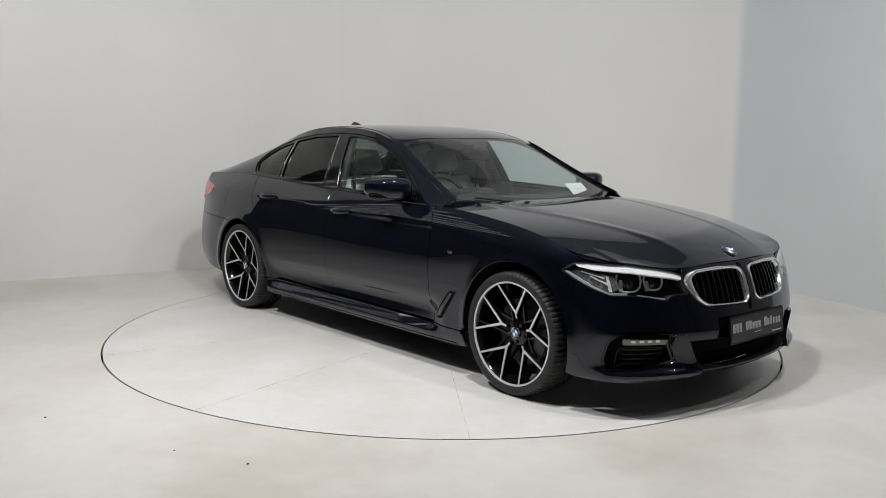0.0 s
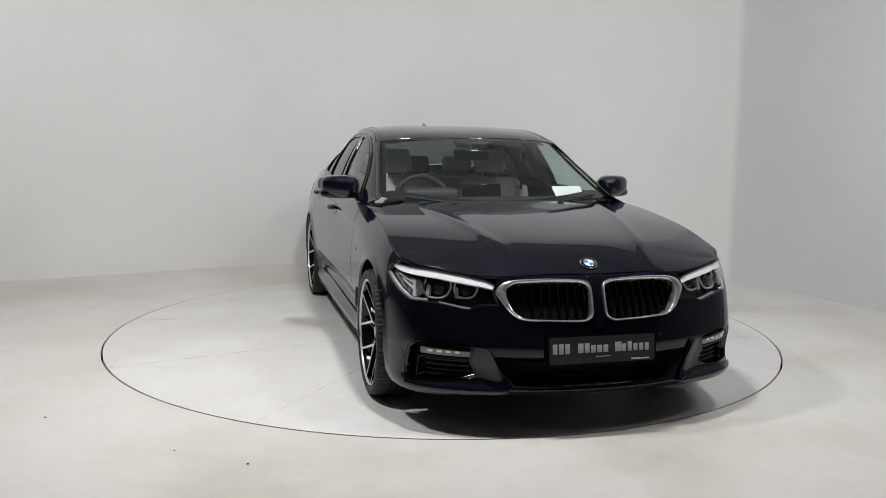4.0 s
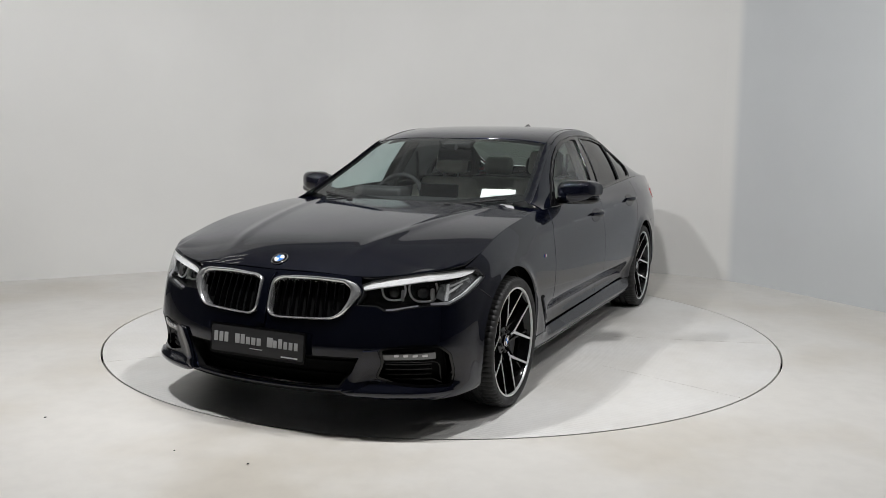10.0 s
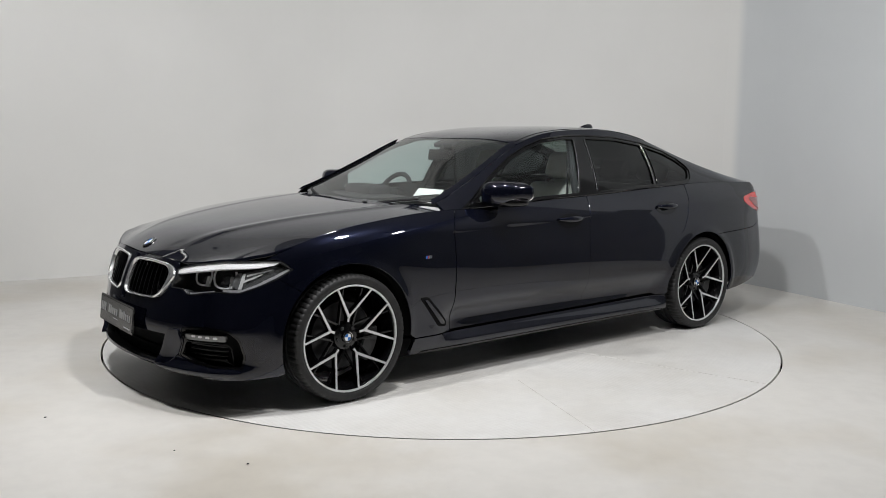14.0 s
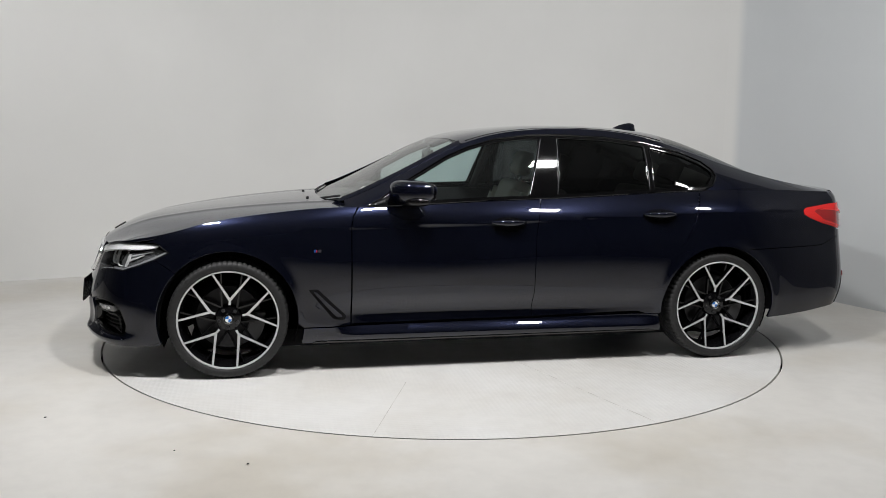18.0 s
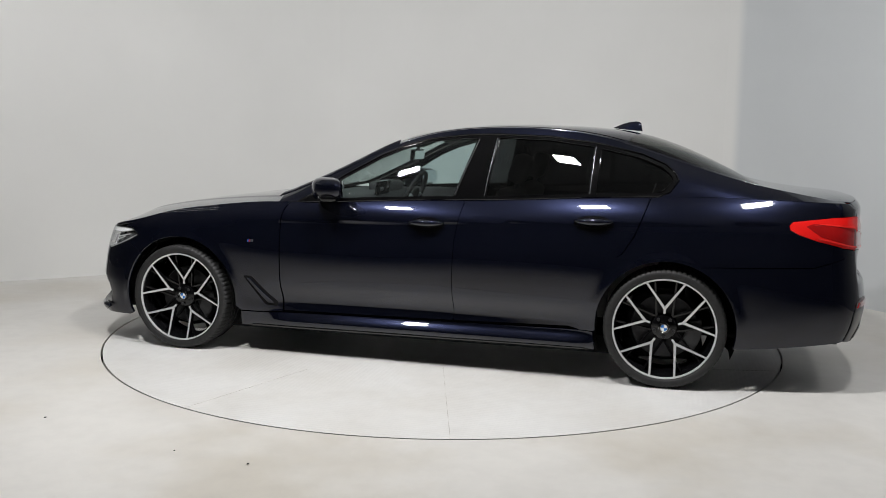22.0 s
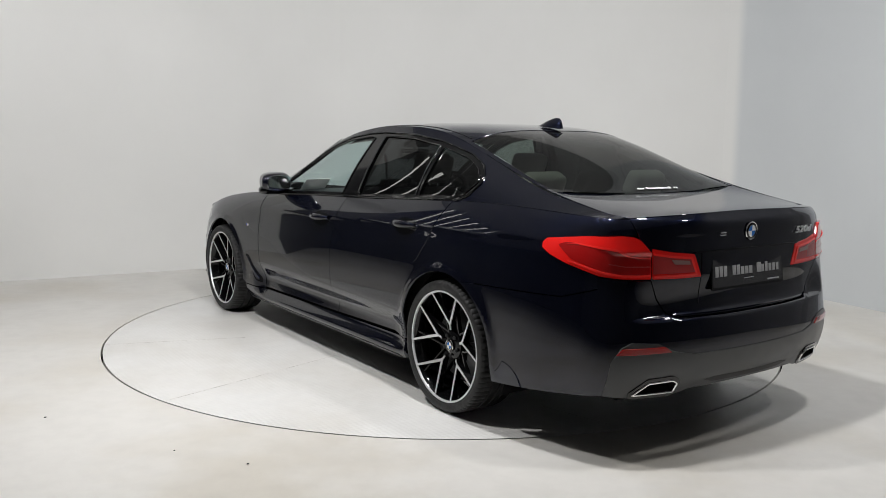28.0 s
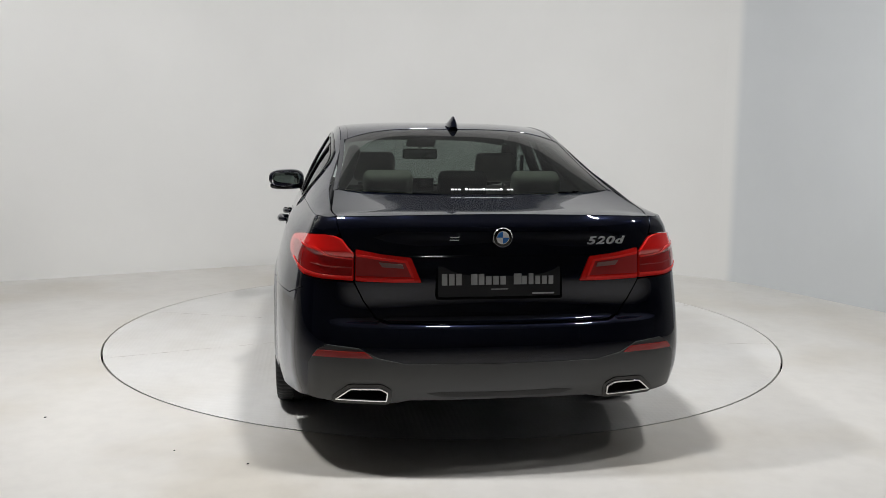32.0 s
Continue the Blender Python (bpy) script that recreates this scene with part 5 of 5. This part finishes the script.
def spoke(outline, turn, drop, depth, parent, name, faced):
    """One forked spoke: its outline in the wheel's plane, lifted to the wheel's dish."""
    bm = prism(outline, depth, 0.002)
    top_faces = [f for f in bm.faces if f.normal.z > 0.7]
    tops = {v for f in bm.faces for v in f.verts if v.co.z > depth - 0.004}
    for v in bm.verts:
        r = math.hypot(v.co.x, v.co.y)
        v.co.z = dish(r) - drop - (0 if v in tops else depth) - (depth - v.co.z if v in tops else 0)
    for f in bm.faces:
        f.material_index = 1 if faced and f in top_faces and all(v in tops for v in f.verts) else 0
    bmesh.ops.transform(bm, matrix=pose(0, 0, 0, -90, 0, 0) @ pose(0, 0, 0, 0, 0, turn), verts=bm.verts)
    s = part(name, bm, RIMBLACK, parent, "machined Y-shaped spoke" if faced else "")
    if faced:
        s.data.materials.append(MACHINED)
    return s


def arm(u0, v0, u1, v1, w0, w1):
    d = np.array([u1 - u0, v1 - v0])
    n = np.array([-d[1], d[0]]) / np.linalg.norm(d)
    return (u0 - n[0] * w0, v0 - n[1] * w0), (u1 - n[0] * w1, v1 - n[1] * w1), (u1 + n[0] * w1, v1 + n[1] * w1), (u0 + n[0] * w0, v0 + n[1] * w0)


def build_wheel(car, at):
    # barrel, facing +y
    vs, fs = lathe([(0.268, 0.112), (0.262, 0.106), (0.256, 0.092), (0.250, 0.075), (0.240, 0.04), (0.236, -0.06), (0.250, -0.10), (0.268, -0.112)], 72)
    w = raw("wheel", vs, [f[::-1] for f in fs], RIMBLACK, car, "black alloy wheel with machined spokes")
    w.location = at
    w.scale = (1.025, 1.0, 1.025)
    prof = [(0.262, -0.100), (0.270, -0.115), (0.300, -0.124), (0.3115, -0.120), (0.3205, -0.108), (0.3225, -0.095), (0.3245, -0.062), (0.3245, -0.052), (0.3165, -0.050), (0.3165, -0.042), (0.3250, -0.040), (0.3250, -0.012), (0.3165, -0.010), (0.3165, 0.0),
            (0.3250, 0.002), (0.3250, 0.034), (0.3165, 0.036), (0.3165, 0.044), (0.3245, 0.046), (0.3225, 0.095), (0.3205, 0.108), (0.3115, 0.1205), (0.300, 0.1245), (0.284, 0.1235), (0.2745, 0.117), (0.268, 0.110)]
    grooved = {3: 0.3, 4: 1, 5: 1, 6: 0.9, 18: 0.9, 19: 1, 20: 1, 21: 0.3}
    vs, fs = lathe(prof, 288, "Y", lambda i, k: -0.0055 * grooved.get(k, 0) if i % 4 == 0 else 0.0)
    raw("tyre", vs, [f[::-1] for f in fs], RUBBER, w, "black low-profile tyre with grooved tread")
    vs, fs = lathe([(0.2725, 0.110), (0.2718, 0.1165), (0.2695, 0.1178), (0.2635, 0.1158), (0.2620, 0.1080)], 96)
    raw("rim_edge", vs, [f[::-1] for f in fs], MACHINED, w, "bright machined rim edge")
    e, c = math.radians(22.0), 0.2690
    ax, ay = c * math.cos(e), c * math.sin(e)
    a1 = arm(0.104, 0.0, ax, -ay, 0.0060, 0.0054)
    y_out = [(0.076, -0.0062), (0.100, -0.0060), a1[1], a1[2], (0.1170, 0.0)]
    y_out += [(u, -v) for u, v in y_out[:4]][::-1]
    for i in range(5):
        t0 = -90 + 72 * i
        spoke(y_out, t0, 0.0, 0.035, w, "spoke", True)
        # thin black bars run to both sides of each forked spoke and cross their neighbours
        for k in (-1, 1):
            q = arm(0.045, k * 0.040, 0.262, k * 0.056, 0.0055, 0.0045)
            spoke([q[0], q[1], q[2], q[3]], t0, 0.020, 0.022, w, "lattice_spoke", False)
    vs, fs = lathe([(0.0005, 0.066), (0.040, 0.064), (0.066, 0.054), (0.072, 0.036), (0.072, 0.0)], 40)
    raw("hub", vs, [f[::-1] for f in fs], RIMBLACK, w)
    for i in range(5):
        t = math.radians(54 + 72 * i)
        vs, fs = lathe([(0.0005, 0.074), (0.008, 0.073), (0.010, 0.066)], 10)
        raw("wheel_bolt", [(v[0] + 0.052 * math.cos(t), v[1], v[2] + 0.052 * math.sin(t)) for v in vs], [f[::-1] for f in fs], PLASTIC, w)
    emblem("centre_cap", 0.030, pose(0, 0.072, 0, -90, 0, 0), w)
    vs, fs = lathe([(0.06, 0.012), (0.172, 0.010), (0.176, 0.004), (0.176, -0.014), (0.06, -0.016)], 64)
    raw("brake_disc", vs, [f[::-1] for f in fs], DISC, w, "steel brake disc")
    vs, fs = lathe([(0.20, -0.03), (0.05, -0.03)], 40)
    raw("brake_shield", vs, [f[::-1] for f in fs], DEEP, w)
    cal = rounded([(0.115 * math.cos(t), 0.115 * math.sin(t)) for t in np.linspace(-0.55, 0.55, 8)] + [(0.198 * math.cos(t), 0.198 * math.sin(t)) for t in np.linspace(0.5, -0.5, 8)], 0.008, 2)
    bm = prism(cal, 0.07, 0.006)
    bmesh.ops.transform(bm, matrix=pose(0, -0.02, 0, -90, 0, 0) @ pose(0, 0, 0, 0, 0, 165), verts=bm.verts)
    part("brake_caliper", bm, CALIPER, w, "dark grey brake caliper")
    return w


WHEELZ = 0.3335


def wheels(car):
    y = 0.814
    w = build_wheel(car, (AXF, y, WHEELZ))
    copy_thing(w, pose(AXR, y, WHEELZ, 0, 0, 0))
    copy_thing(w, pose(AXF, -y, WHEELZ, 0, 0, 180))
    copy_thing(w, pose(AXR, -y, WHEELZ, 0, 0, 180))
    w.rotation_euler = (0.0, radians(-5.0), 0.0)
    for cx in (AXF, AXR):
        for s in (-1, 1):
            vs, fs = [], []
            n = 24
            for i in range(n + 1):
                t = math.radians(-25 + 230 * i / n)
                for yy, r in ((0.842, 0.392), (0.60, 0.40), (0.52, 0.36), (0.50, 0.05)):
                    vs.append((cx + r * math.cos(t), s * yy, HUBZ + r * math.sin(t)))
            for i in range(n):
                for k in range(3):
                    f = (4 * i + k, 4 * i + k + 1, 4 * i + k + 5, 4 * i + k + 4)
                    fs.append(f if s > 0 else f[::-1])
            raw("wheel_arch_liner", vs, fs, DEEP, car, "black wheel arch lining")


# ---------------------------------------------------------------- mirrors, aerial, wipers, underside, cabin
def ellip(size, at, squash=2.6, seg=24, rings=16):
    """A rounded block, between a ball and a box."""
    vs, fs = [], []
    p = 2.0 / squash
    sg = lambda v: math.copysign(abs(v) ** p, v)
    for j in range(rings + 1):
        b = -math.pi / 2 + math.pi * j / rings
        for i in range(seg):
            a = 2 * math.pi * i / seg
            vs.append((at[0] + size[0] * sg(math.cos(b)) * sg(math.cos(a)), at[1] + size[1] * sg(math.cos(b)) * sg(math.sin(a)), at[2] + size[2] * sg(math.sin(b))))
    for j in range(rings):
        for i in range(seg):
            k = (i + 1) % seg
            fs.append((j * seg + i, j * seg + k, (j + 1) * seg + k, (j + 1) * seg + i))
    return vs, fs


def fittings(car, bon, lid, rear):
    for s in (1, -1):
        vs, fs = ellip((0.085, 0.125, 0.068), (0, 0, 0), 3.0)
        # narrower ahead and towards the tip
        vs = [(x + 0.03 * (1 - (y / 0.125) ** 2) * (1 if x > 0 else 0) - 0.05 * (y / 0.125), y * (1.0 - 0.12 * (x > 0)), z * (1 - 0.14 * (y / 0.125)) + 0.006 * (y / 0.125)) for x, y, z in vs]
        c = Vector((0.455, s * 0.945, 1.045))
        f2 = fs if s > 0 else [f[::-1] for f in fs]
        mir = raw("wing_mirror", [(v[0] + c.x, s * v[1] + c.y, v[2] + c.z) for v in vs], f2, PAINT, car, "body-coloured wing mirror with a black foot")
        g = [(x, y, z) for x, y, z in (ellip((0.004, 0.100, 0.050), (-0.083, 0.0, 0.002), 3.5, 20, 10)[0])]
        raw("mirror_glass", [(v[0] - 0.045 * (v[1] / 0.125) + c.x, s * v[1] + c.y, v[2] + c.z) for v in g], [f if s > 0 else f[::-1] for f in ellip((1, 1, 1), (0, 0, 0), 3.5, 20, 10)[1]], MIRROR, mir, "mirror glass")
        vs, fs = ellip((0.070, 0.118, 0.030), (0.0, 0.0, -0.048), 3.0)
        raw("mirror_base", [(v[0] + c.x + 0.012 - 0.05 * (v[1] / 0.125), s * v[1] + c.y, v[2] + c.z) for v in vs], fs if s > 0 else [f[::-1] for f in fs], GLOSS, mir, "gloss black underside")
        bm = box((0.07, 0.16, 0.028), (0, 0, 0), 0.01)
        bmesh.ops.transform(bm, matrix=pose(0.50, s * 0.845, 0.985, s * 14, 0, 0), verts=bm.verts)
        part("mirror_foot", bm, GLOSS, mir)
        # triangle of the mirror's foot on the door
        panel("mirror_sail", [(0.70, 0.966), (0.56, 0.968), (0.56, 1.02)], house, GLOSS, mir, 0.03, gap=0, rim=0.006, lift=0.004, flip=True, mirror=s < 0)
    # shark-fin aerial
    vs, fs = [], []
    st = [(0.0, 0.0, 0.020), (0.025, 0.018, 0.028), (0.06, 0.036, 0.032), (0.10, 0.050, 0.031), (0.135, 0.058, 0.028), (0.160, 0.057, 0.022), (0.172, 0.048, 0.018), (0.180, 0.0, 0.016)]
    for x, h, w in st:
        for k in range(9):
            t = math.pi * k / 8
            vs.append((-1.12 - x, w * math.cos(t) * (1 - 0.55 * math.sin(t)), 1.428 - 0.10 * x + max(h, 0.004) * math.sin(t)))
    for i in range(len(st) - 1):
        for k in range(8):
            fs.append((i * 9 + k, i * 9 + k + 1, i * 9 + 10 + k, i * 9 + 9 + k))
    raw("roof_aerial", vs, [f[::-1] for f in fs], PAINT, car, "shark-fin aerial on the roof")
    # badges
    q = bonnet(np.array([[2.185, 0.0], [2.186, 0.0]]))
    slope = math.degrees(math.atan2(q[1][2] - q[0][2], 0.001))
    emblem("bonnet_badge", 0.041, pose(q[0][0], 0, q[0][2] + 0.002, 0, -slope, 0) @ pose(0, 0, 0, 0, 0, 90), bon)
    pt, nn = along_skin(HALF, 0.962, 0.004)
    emblem("boot_badge", 0.041, Matrix.Translation(pt) @ nn.to_track_quat("Z", "Y").to_matrix().to_4x4(), lid)
    # model number
    cu = bpy.data.curves.new("model_number", "FONT")
    cu.body, cu.size, cu.extrude, cu.align_x, cu.space_character, cu.shear, cu.offset = "520d", 0.054, 0.002, "CENTER", 1.15, 0.25, 0.0012
    tx = bpy.data.objects.new("model_number_text", cu)
    mesh = bpy.data.meshes.new_from_object(tx)
    bpy.data.objects.remove(tx)
    pt, nn = along_skin(2 * HALF - a_rear(0.44), 0.932, 0.006)
    zax = nn.normalized()
    xax = Vector((0, 0, 1)).cross(zax).normalized()
    m = Matrix((xax, zax.cross(xax), zax)).transposed().to_4x4()
    mesh.transform(Matrix.Translation(pt) @ m @ Matrix.Diagonal((1.35, 0.8, 1, 1)))
    link("model_number", mesh, SATIN, lid, "chrome model number")
    for dz in (-0.0055, 0.0055):
        pt, nn = along_skin(a_rear(0.20), 0.958 + dz, 0.004)
        bm = box((0.038, 0.004, 0.003), (0, 0, 0), 0.001, 2, Matrix.Translation(pt) @ nn.to_track_quat("Z", "Y").to_matrix().to_4x4())
        part("boot_badge_bar", bm, SATIN, lid)
    # lettering strip at the foot of the rear window
    for k in range(18):
        if k in (3, 15):
            continue
        y0 = 0.122 - 0.0165 * k
        hi = 0.006 if k % 5 == 4 else 0.0
        q = top(np.array([(-1.985, y0), (-1.985, y0 - 0.0125), (-1.973 + hi, y0 - 0.0125), (-1.973 + hi, y0)])) + np.array([-0.002, 0, 0.003])
        raw("window_lettering", [tuple(v) for v in q], [(0, 1, 2, 3)], WHITE, rear, "white lettering bar on the rear window" if k == 0 else "", False)
    # joints along the roof's edges, and the washer jets
    for k in (1, -1):
        P = top(np.array([(x, k * (float(RAIL_Y(x)) - 0.040)) for x in np.linspace(0.08, -1.22, 24)])) + np.array([0, 0, 0.0005])
        raw("roof_joint", *tube([tuple(v) for v in P], 0.0022, 6), GLOSS, car, "thin black roof joint")
        q = bonnet(np.array([[1.02, k * 0.33]]))[0]
        raw("washer_jet", *ellip((0.010, 0.022, 0.006), (q[0], q[1], q[2] + 0.003), 2.4, 12, 8), CLOTH, bon, "small black washer jet")
    # wipers
    for y0, y1 in ((0.62, -0.02), (0.02, -0.60)):
        pts = [(0.985 - 0.19 * (abs(y) / 0.72) ** 2, y) for y in np.linspace(y0, y1, 12)]
        P = top(np.array(pts)) + np.array([0, 0, 0.009])
        raw("wiper", *tube([tuple(v) for v in P], 0.007, 6), CLOTH, car, "black wiper blade")
    cowl = [(1.015 - 0.20 * (abs(y) / 0.76) ** 2, y) for y in np.linspace(-0.74, 0.74, 24)] + [(0.94 - 0.20 * (abs(y) / 0.74) ** 2, y) for y in np.linspace(0.74, -0.74, 24)]
    panel("cowl", cowl, lambda V: np.stack([V[:, 0], V[:, 1], bonnet_base(V[:, 0], V[:, 1]) - 0.035], 1), DEEP, car, 0.05, gap=0, rim=0.0, label="black plastic cowl under the windscreen")


def underside(car):
    part("underbody", box((3.4, 1.52, 0.11), (0.0, 0, 0.185), 0.02), DEEP, car, "black underbody")
    half = [S(2.05, 0.22), S(1.90, 0.22)] + arc(AXF, 0.40, -10, 190, 20) + [S(1.0, 0.24), S(-1.0, 0.24)] + arc(AXR, 0.40, -10, 190, 20) + [S(-2.0, 0.26), RQ(0.6, 0.33), RQ(0.05, 0.33), RQ(0.05, 0.96), RQ(0.6, 0.96)]
    half += [S(x, float(BELT_Z(x)) - 0.05) for x in np.linspace(-2.1, 1.7, 30)] + [S(1.70, 0.60), FQ(0.60, 0.57), FQ(0.05, 0.57), FQ(0.05, 0.22)]
    for m in (False, True):
        panel("body_shell", half, skin, DEEP, car, 0.08, gap=0, rim=0, lift=-0.075, mirror=m, label="black inner shell")
    part("rear_undertray", box((0.74, 1.34, 0.04), (-2.04, 0, 0.275), 0.01), DEEP, car)
    part("front_undertray", box((0.40, 1.30, 0.04), (2.0, 0, 0.215), 0.01), DEEP, car)
    part("bulkhead", box((0.02, 1.4, 0.55), (0.95, 0, 0.62)), DEEP, car)
    part("bonnet_underside", box((0.9, 1.30, 0.02), (1.45, 0, 0.80)), DEEP, car)
    part("boot_underside", box((0.55, 1.2, 0.02), (-2.15, 0, 0.93)), DEEP, car)
    part("rear_bulkhead", box((0.02, 1.58, 0.60), (-1.60, 0, 0.70)), DEEP, car)
    part("boot_back", box((0.02, 1.3, 0.5), (-2.38, 0, 0.66)), DEEP, car)


def soft(size, at, bevel, m, name, material, parent, label=""):
    bm = box(size, (0, 0, 0), bevel, 4)
    bmesh.ops.translate(bm, vec=at, verts=bm.verts)
    if m is not None:
        bmesh.ops.transform(bm, matrix=m, verts=bm.verts)
    return part(name, bm, material, parent, label)


def cabin(car):
    for s in (1, -1):
        y = 0.38 * s
        c = soft((0.52, 0.52, 0.16), (-0.10, y, 0.50), 0.06, None, "front_seat", LEATHER, car, "ivory leather front seat")
        tilt = pose(-0.36, y, 0.52, 0, -20, 0)
        soft((0.14, 0.46, 0.56), (0, 0, 0.28), 0.06, tilt, "backrest", LEATHER, c)
        for k in (1, -1):
            soft((0.17, 0.09, 0.44), (0.02, k * 0.225, 0.26), 0.04, tilt, "side_bolster", LEATHER, c)
            raw("headrest_post", *tube([tilt @ Vector((0, k * 0.06, 0.54)), tilt @ Vector((0, k * 0.06, 0.66))], 0.007, 8), SATIN, c)
        soft((0.10, 0.25, 0.18), (0.01, 0, 0.69), 0.045, tilt, "headrest", LEATHER, c, "ivory leather headrest")
    b = soft((0.50, 1.20, 0.18), (-1.05, 0, 0.48), 0.06, None, "rear_bench", LEATHER, car, "ivory leather rear bench")
    tilt = pose(-1.30, 0, 0.52, 0, -24, 0)
    soft((0.16, 1.22, 0.52), (0, 0, 0.27), 0.06, tilt, "backrest", LEATHER, b)
    for y in (-0.38, 0.0, 0.38):
        soft((0.10, 0.25, 0.15), (-0.01, y, 0.655), 0.045, tilt, "headrest", LEATHER if y else CLOTH, b)
    part("parcel_shelf", box((0.45, 1.2, 0.02), (-1.70, 0, 1.02), 0.005), CLOTH, car)
    d = soft((0.46, 1.36, 0.26), (0.66, 0, 0.845), 0.09, None, "dashboard", DASH, car, "dark dashboard")
    soft((0.16, 0.36, 0.10), (0.55, -0.37, 0.985), 0.04, None, "instrument_hood", DASH, d)
    soft((0.015, 0.27, 0.11), (0, 0, 0), 0.005, pose(0.45, 0, 1.00, 0, -12, 0), "centre_screen", GLOSS, d, "wide dark centre screen")
    soft((0.9, 0.22, 0.30), (0.0, 0, 0.52), 0.05, None, "centre_console", DASH, car, "dark centre console")
    # steering wheel, on the car's right
    m = pose(0.34, -0.37, 0.93, 0, 64, 0)
    ring = [m @ Vector((0.185 * math.cos(t), 0.185 * math.sin(t), 0)) for t in np.linspace(0, 2 * math.pi, 41)[:-1]]
    sw = raw("steering_wheel", *tube(ring, 0.016, 10, True), CLOTH, car, "black leather steering wheel")
    vs, fs = ellip((0.07, 0.08, 0.025), (0, 0, 0), 2.6)
    raw("wheel_boss", [m @ Vector(v) for v in vs], fs, DASH, sw)
    for t in (0, 180, 270):
        c, sn = math.cos(radians(t + 90)), math.sin(radians(t + 90))
        raw("wheel_spoke", *tube([m @ Vector((0.05 * c, 0.05 * sn, 0)), m @ Vector((0.18 * c, 0.18 * sn, 0))], [0.022, 0.014], 8), SATIN, sw)
    # mirror and sensor under the windscreen
    rv = soft((0.03, 0.25, 0.075), (0, 0, 0), 0.014, pose(0.20, 0.0, 1.238, 0, -8, 0), "inner_mirror", GLOSS, car, "rear-view mirror on the windscreen")
    soft((0.003, 0.23, 0.058), (-0.017, 0, 0), 0.001, pose(0.20, 0.0, 1.238, 0, -8, 0), "mirror_glass", MIRROR, rv)
    raw("mirror_stalk", *tube([(0.20, 0, 1.262), (0.18, 0, 1.312)], 0.012, 8), CLOTH, rv)
    soft((0.12, 0.20, 0.03), (0, 0, 0), 0.01, pose(0.13, 0, 1.322, 0, 22, 0), "sensor_box", CLOTH, car)
    for s in (1, -1):
        raw("roof_lining", [tuple(v) for v in top(np.array([(x, y) for x in np.linspace(0.12, -1.22, 12) for y in np.linspace(0, s * 0.57, 6)])) - [0, 0, 0.03]],
            [(i * 6 + j, i * 6 + j + 1, i * 6 + j + 7, i * 6 + j + 6)[::s] for i in range(11) for j in range(5)], HEADLINER, car, "anthracite roof lining")
        # inner door cards and pillars
        part("door_card", box((1.9, 0.04, 0.62), (-0.22, s * 0.78, 0.66), 0.01), DASH, car)
        P = [house(np.array([[x, z]]))[0] for x, z in ((-0.31, 0.98), (-0.42, 1.37))]
        raw("pillar_lining", *tube([(v[0], s * (v[1] - 0.05), v[2]) for v in P], 0.032, 8), CLOTH, car)
        P = [house(np.array([[x, z]]))[0] for x, z in ((-1.75, 1.06), (-1.55, 1.2), (-1.25, 1.31))]
        raw("pillar_lining", *tube([(v[0], s * (v[1] - 0.09), v[2] - 0.03) for v in P], 0.035, 8), HEADLINER, car)
        raw("seat_belt", *tube([(-0.40, s * 0.60, 1.25), (-0.42, s * 0.585, 0.9), (-0.38, s * 0.60, 0.6)], 0.012, 6), CLOTH, car, "black seat belt")


def build_car():
    car = new("car")
    tagged(car, "dark midnight-blue saloon with black and silver alloys on the turntable", "car")
    bon, lid, bumper, rear = body_panels(car)
    lamps_and_grille(car, bumper)
    wheels(car)
    fittings(car, bon, lid, rear)
    underside(car)
    cabin(car)
    plate("front_plate", (2.365, 0.0, 0.413), 90 - 6, 90, car)
    plate("rear_plate", (-2.5425, 0.010, 0.785), 90 - 6, -90, car, 0.505)
    return car


def build_notice():
    """The printed sheet behind the windscreen; it stands in car space."""
    e = new("paper_notice")
    tagged(e, "white printed paper sheet propped behind the windscreen", "paper sheet")
    m = pose(0.72, 0.515, 1.000, 0, 42, 8)
    part("sheet", box((0.15, 0.21, 0.0015), (0, 0, 0), 0, 2, m), PAPER, e)
    for i, (w, x) in enumerate(((0.17, 0.05), (0.15, 0.03), (0.16, 0.01), (0.10, -0.02))):
        part("print_bar", box((0.004, w, 0.0006), (x, 0.0, 0.0012), 0, 2, m), INK, e)
    return e


def motions():
    for thing, dx, dy in ((deck, 0.0, 0.0), (car, *CAR_OFF), (notice, *CAR_OFF)):
        rows = []
        for i in range(33):
            h = heading(i)
            c, s = math.cos(radians(h)), math.sin(radians(h))
            rows.append((float(i), pose(c * dx - s * dy, s * dx + c * dy, 0, 0, 0, h)))
        walk(thing, rows)


build_room()
build_lamps()
deck = build_deck()
car = build_car()
notice = build_notice()
motions()
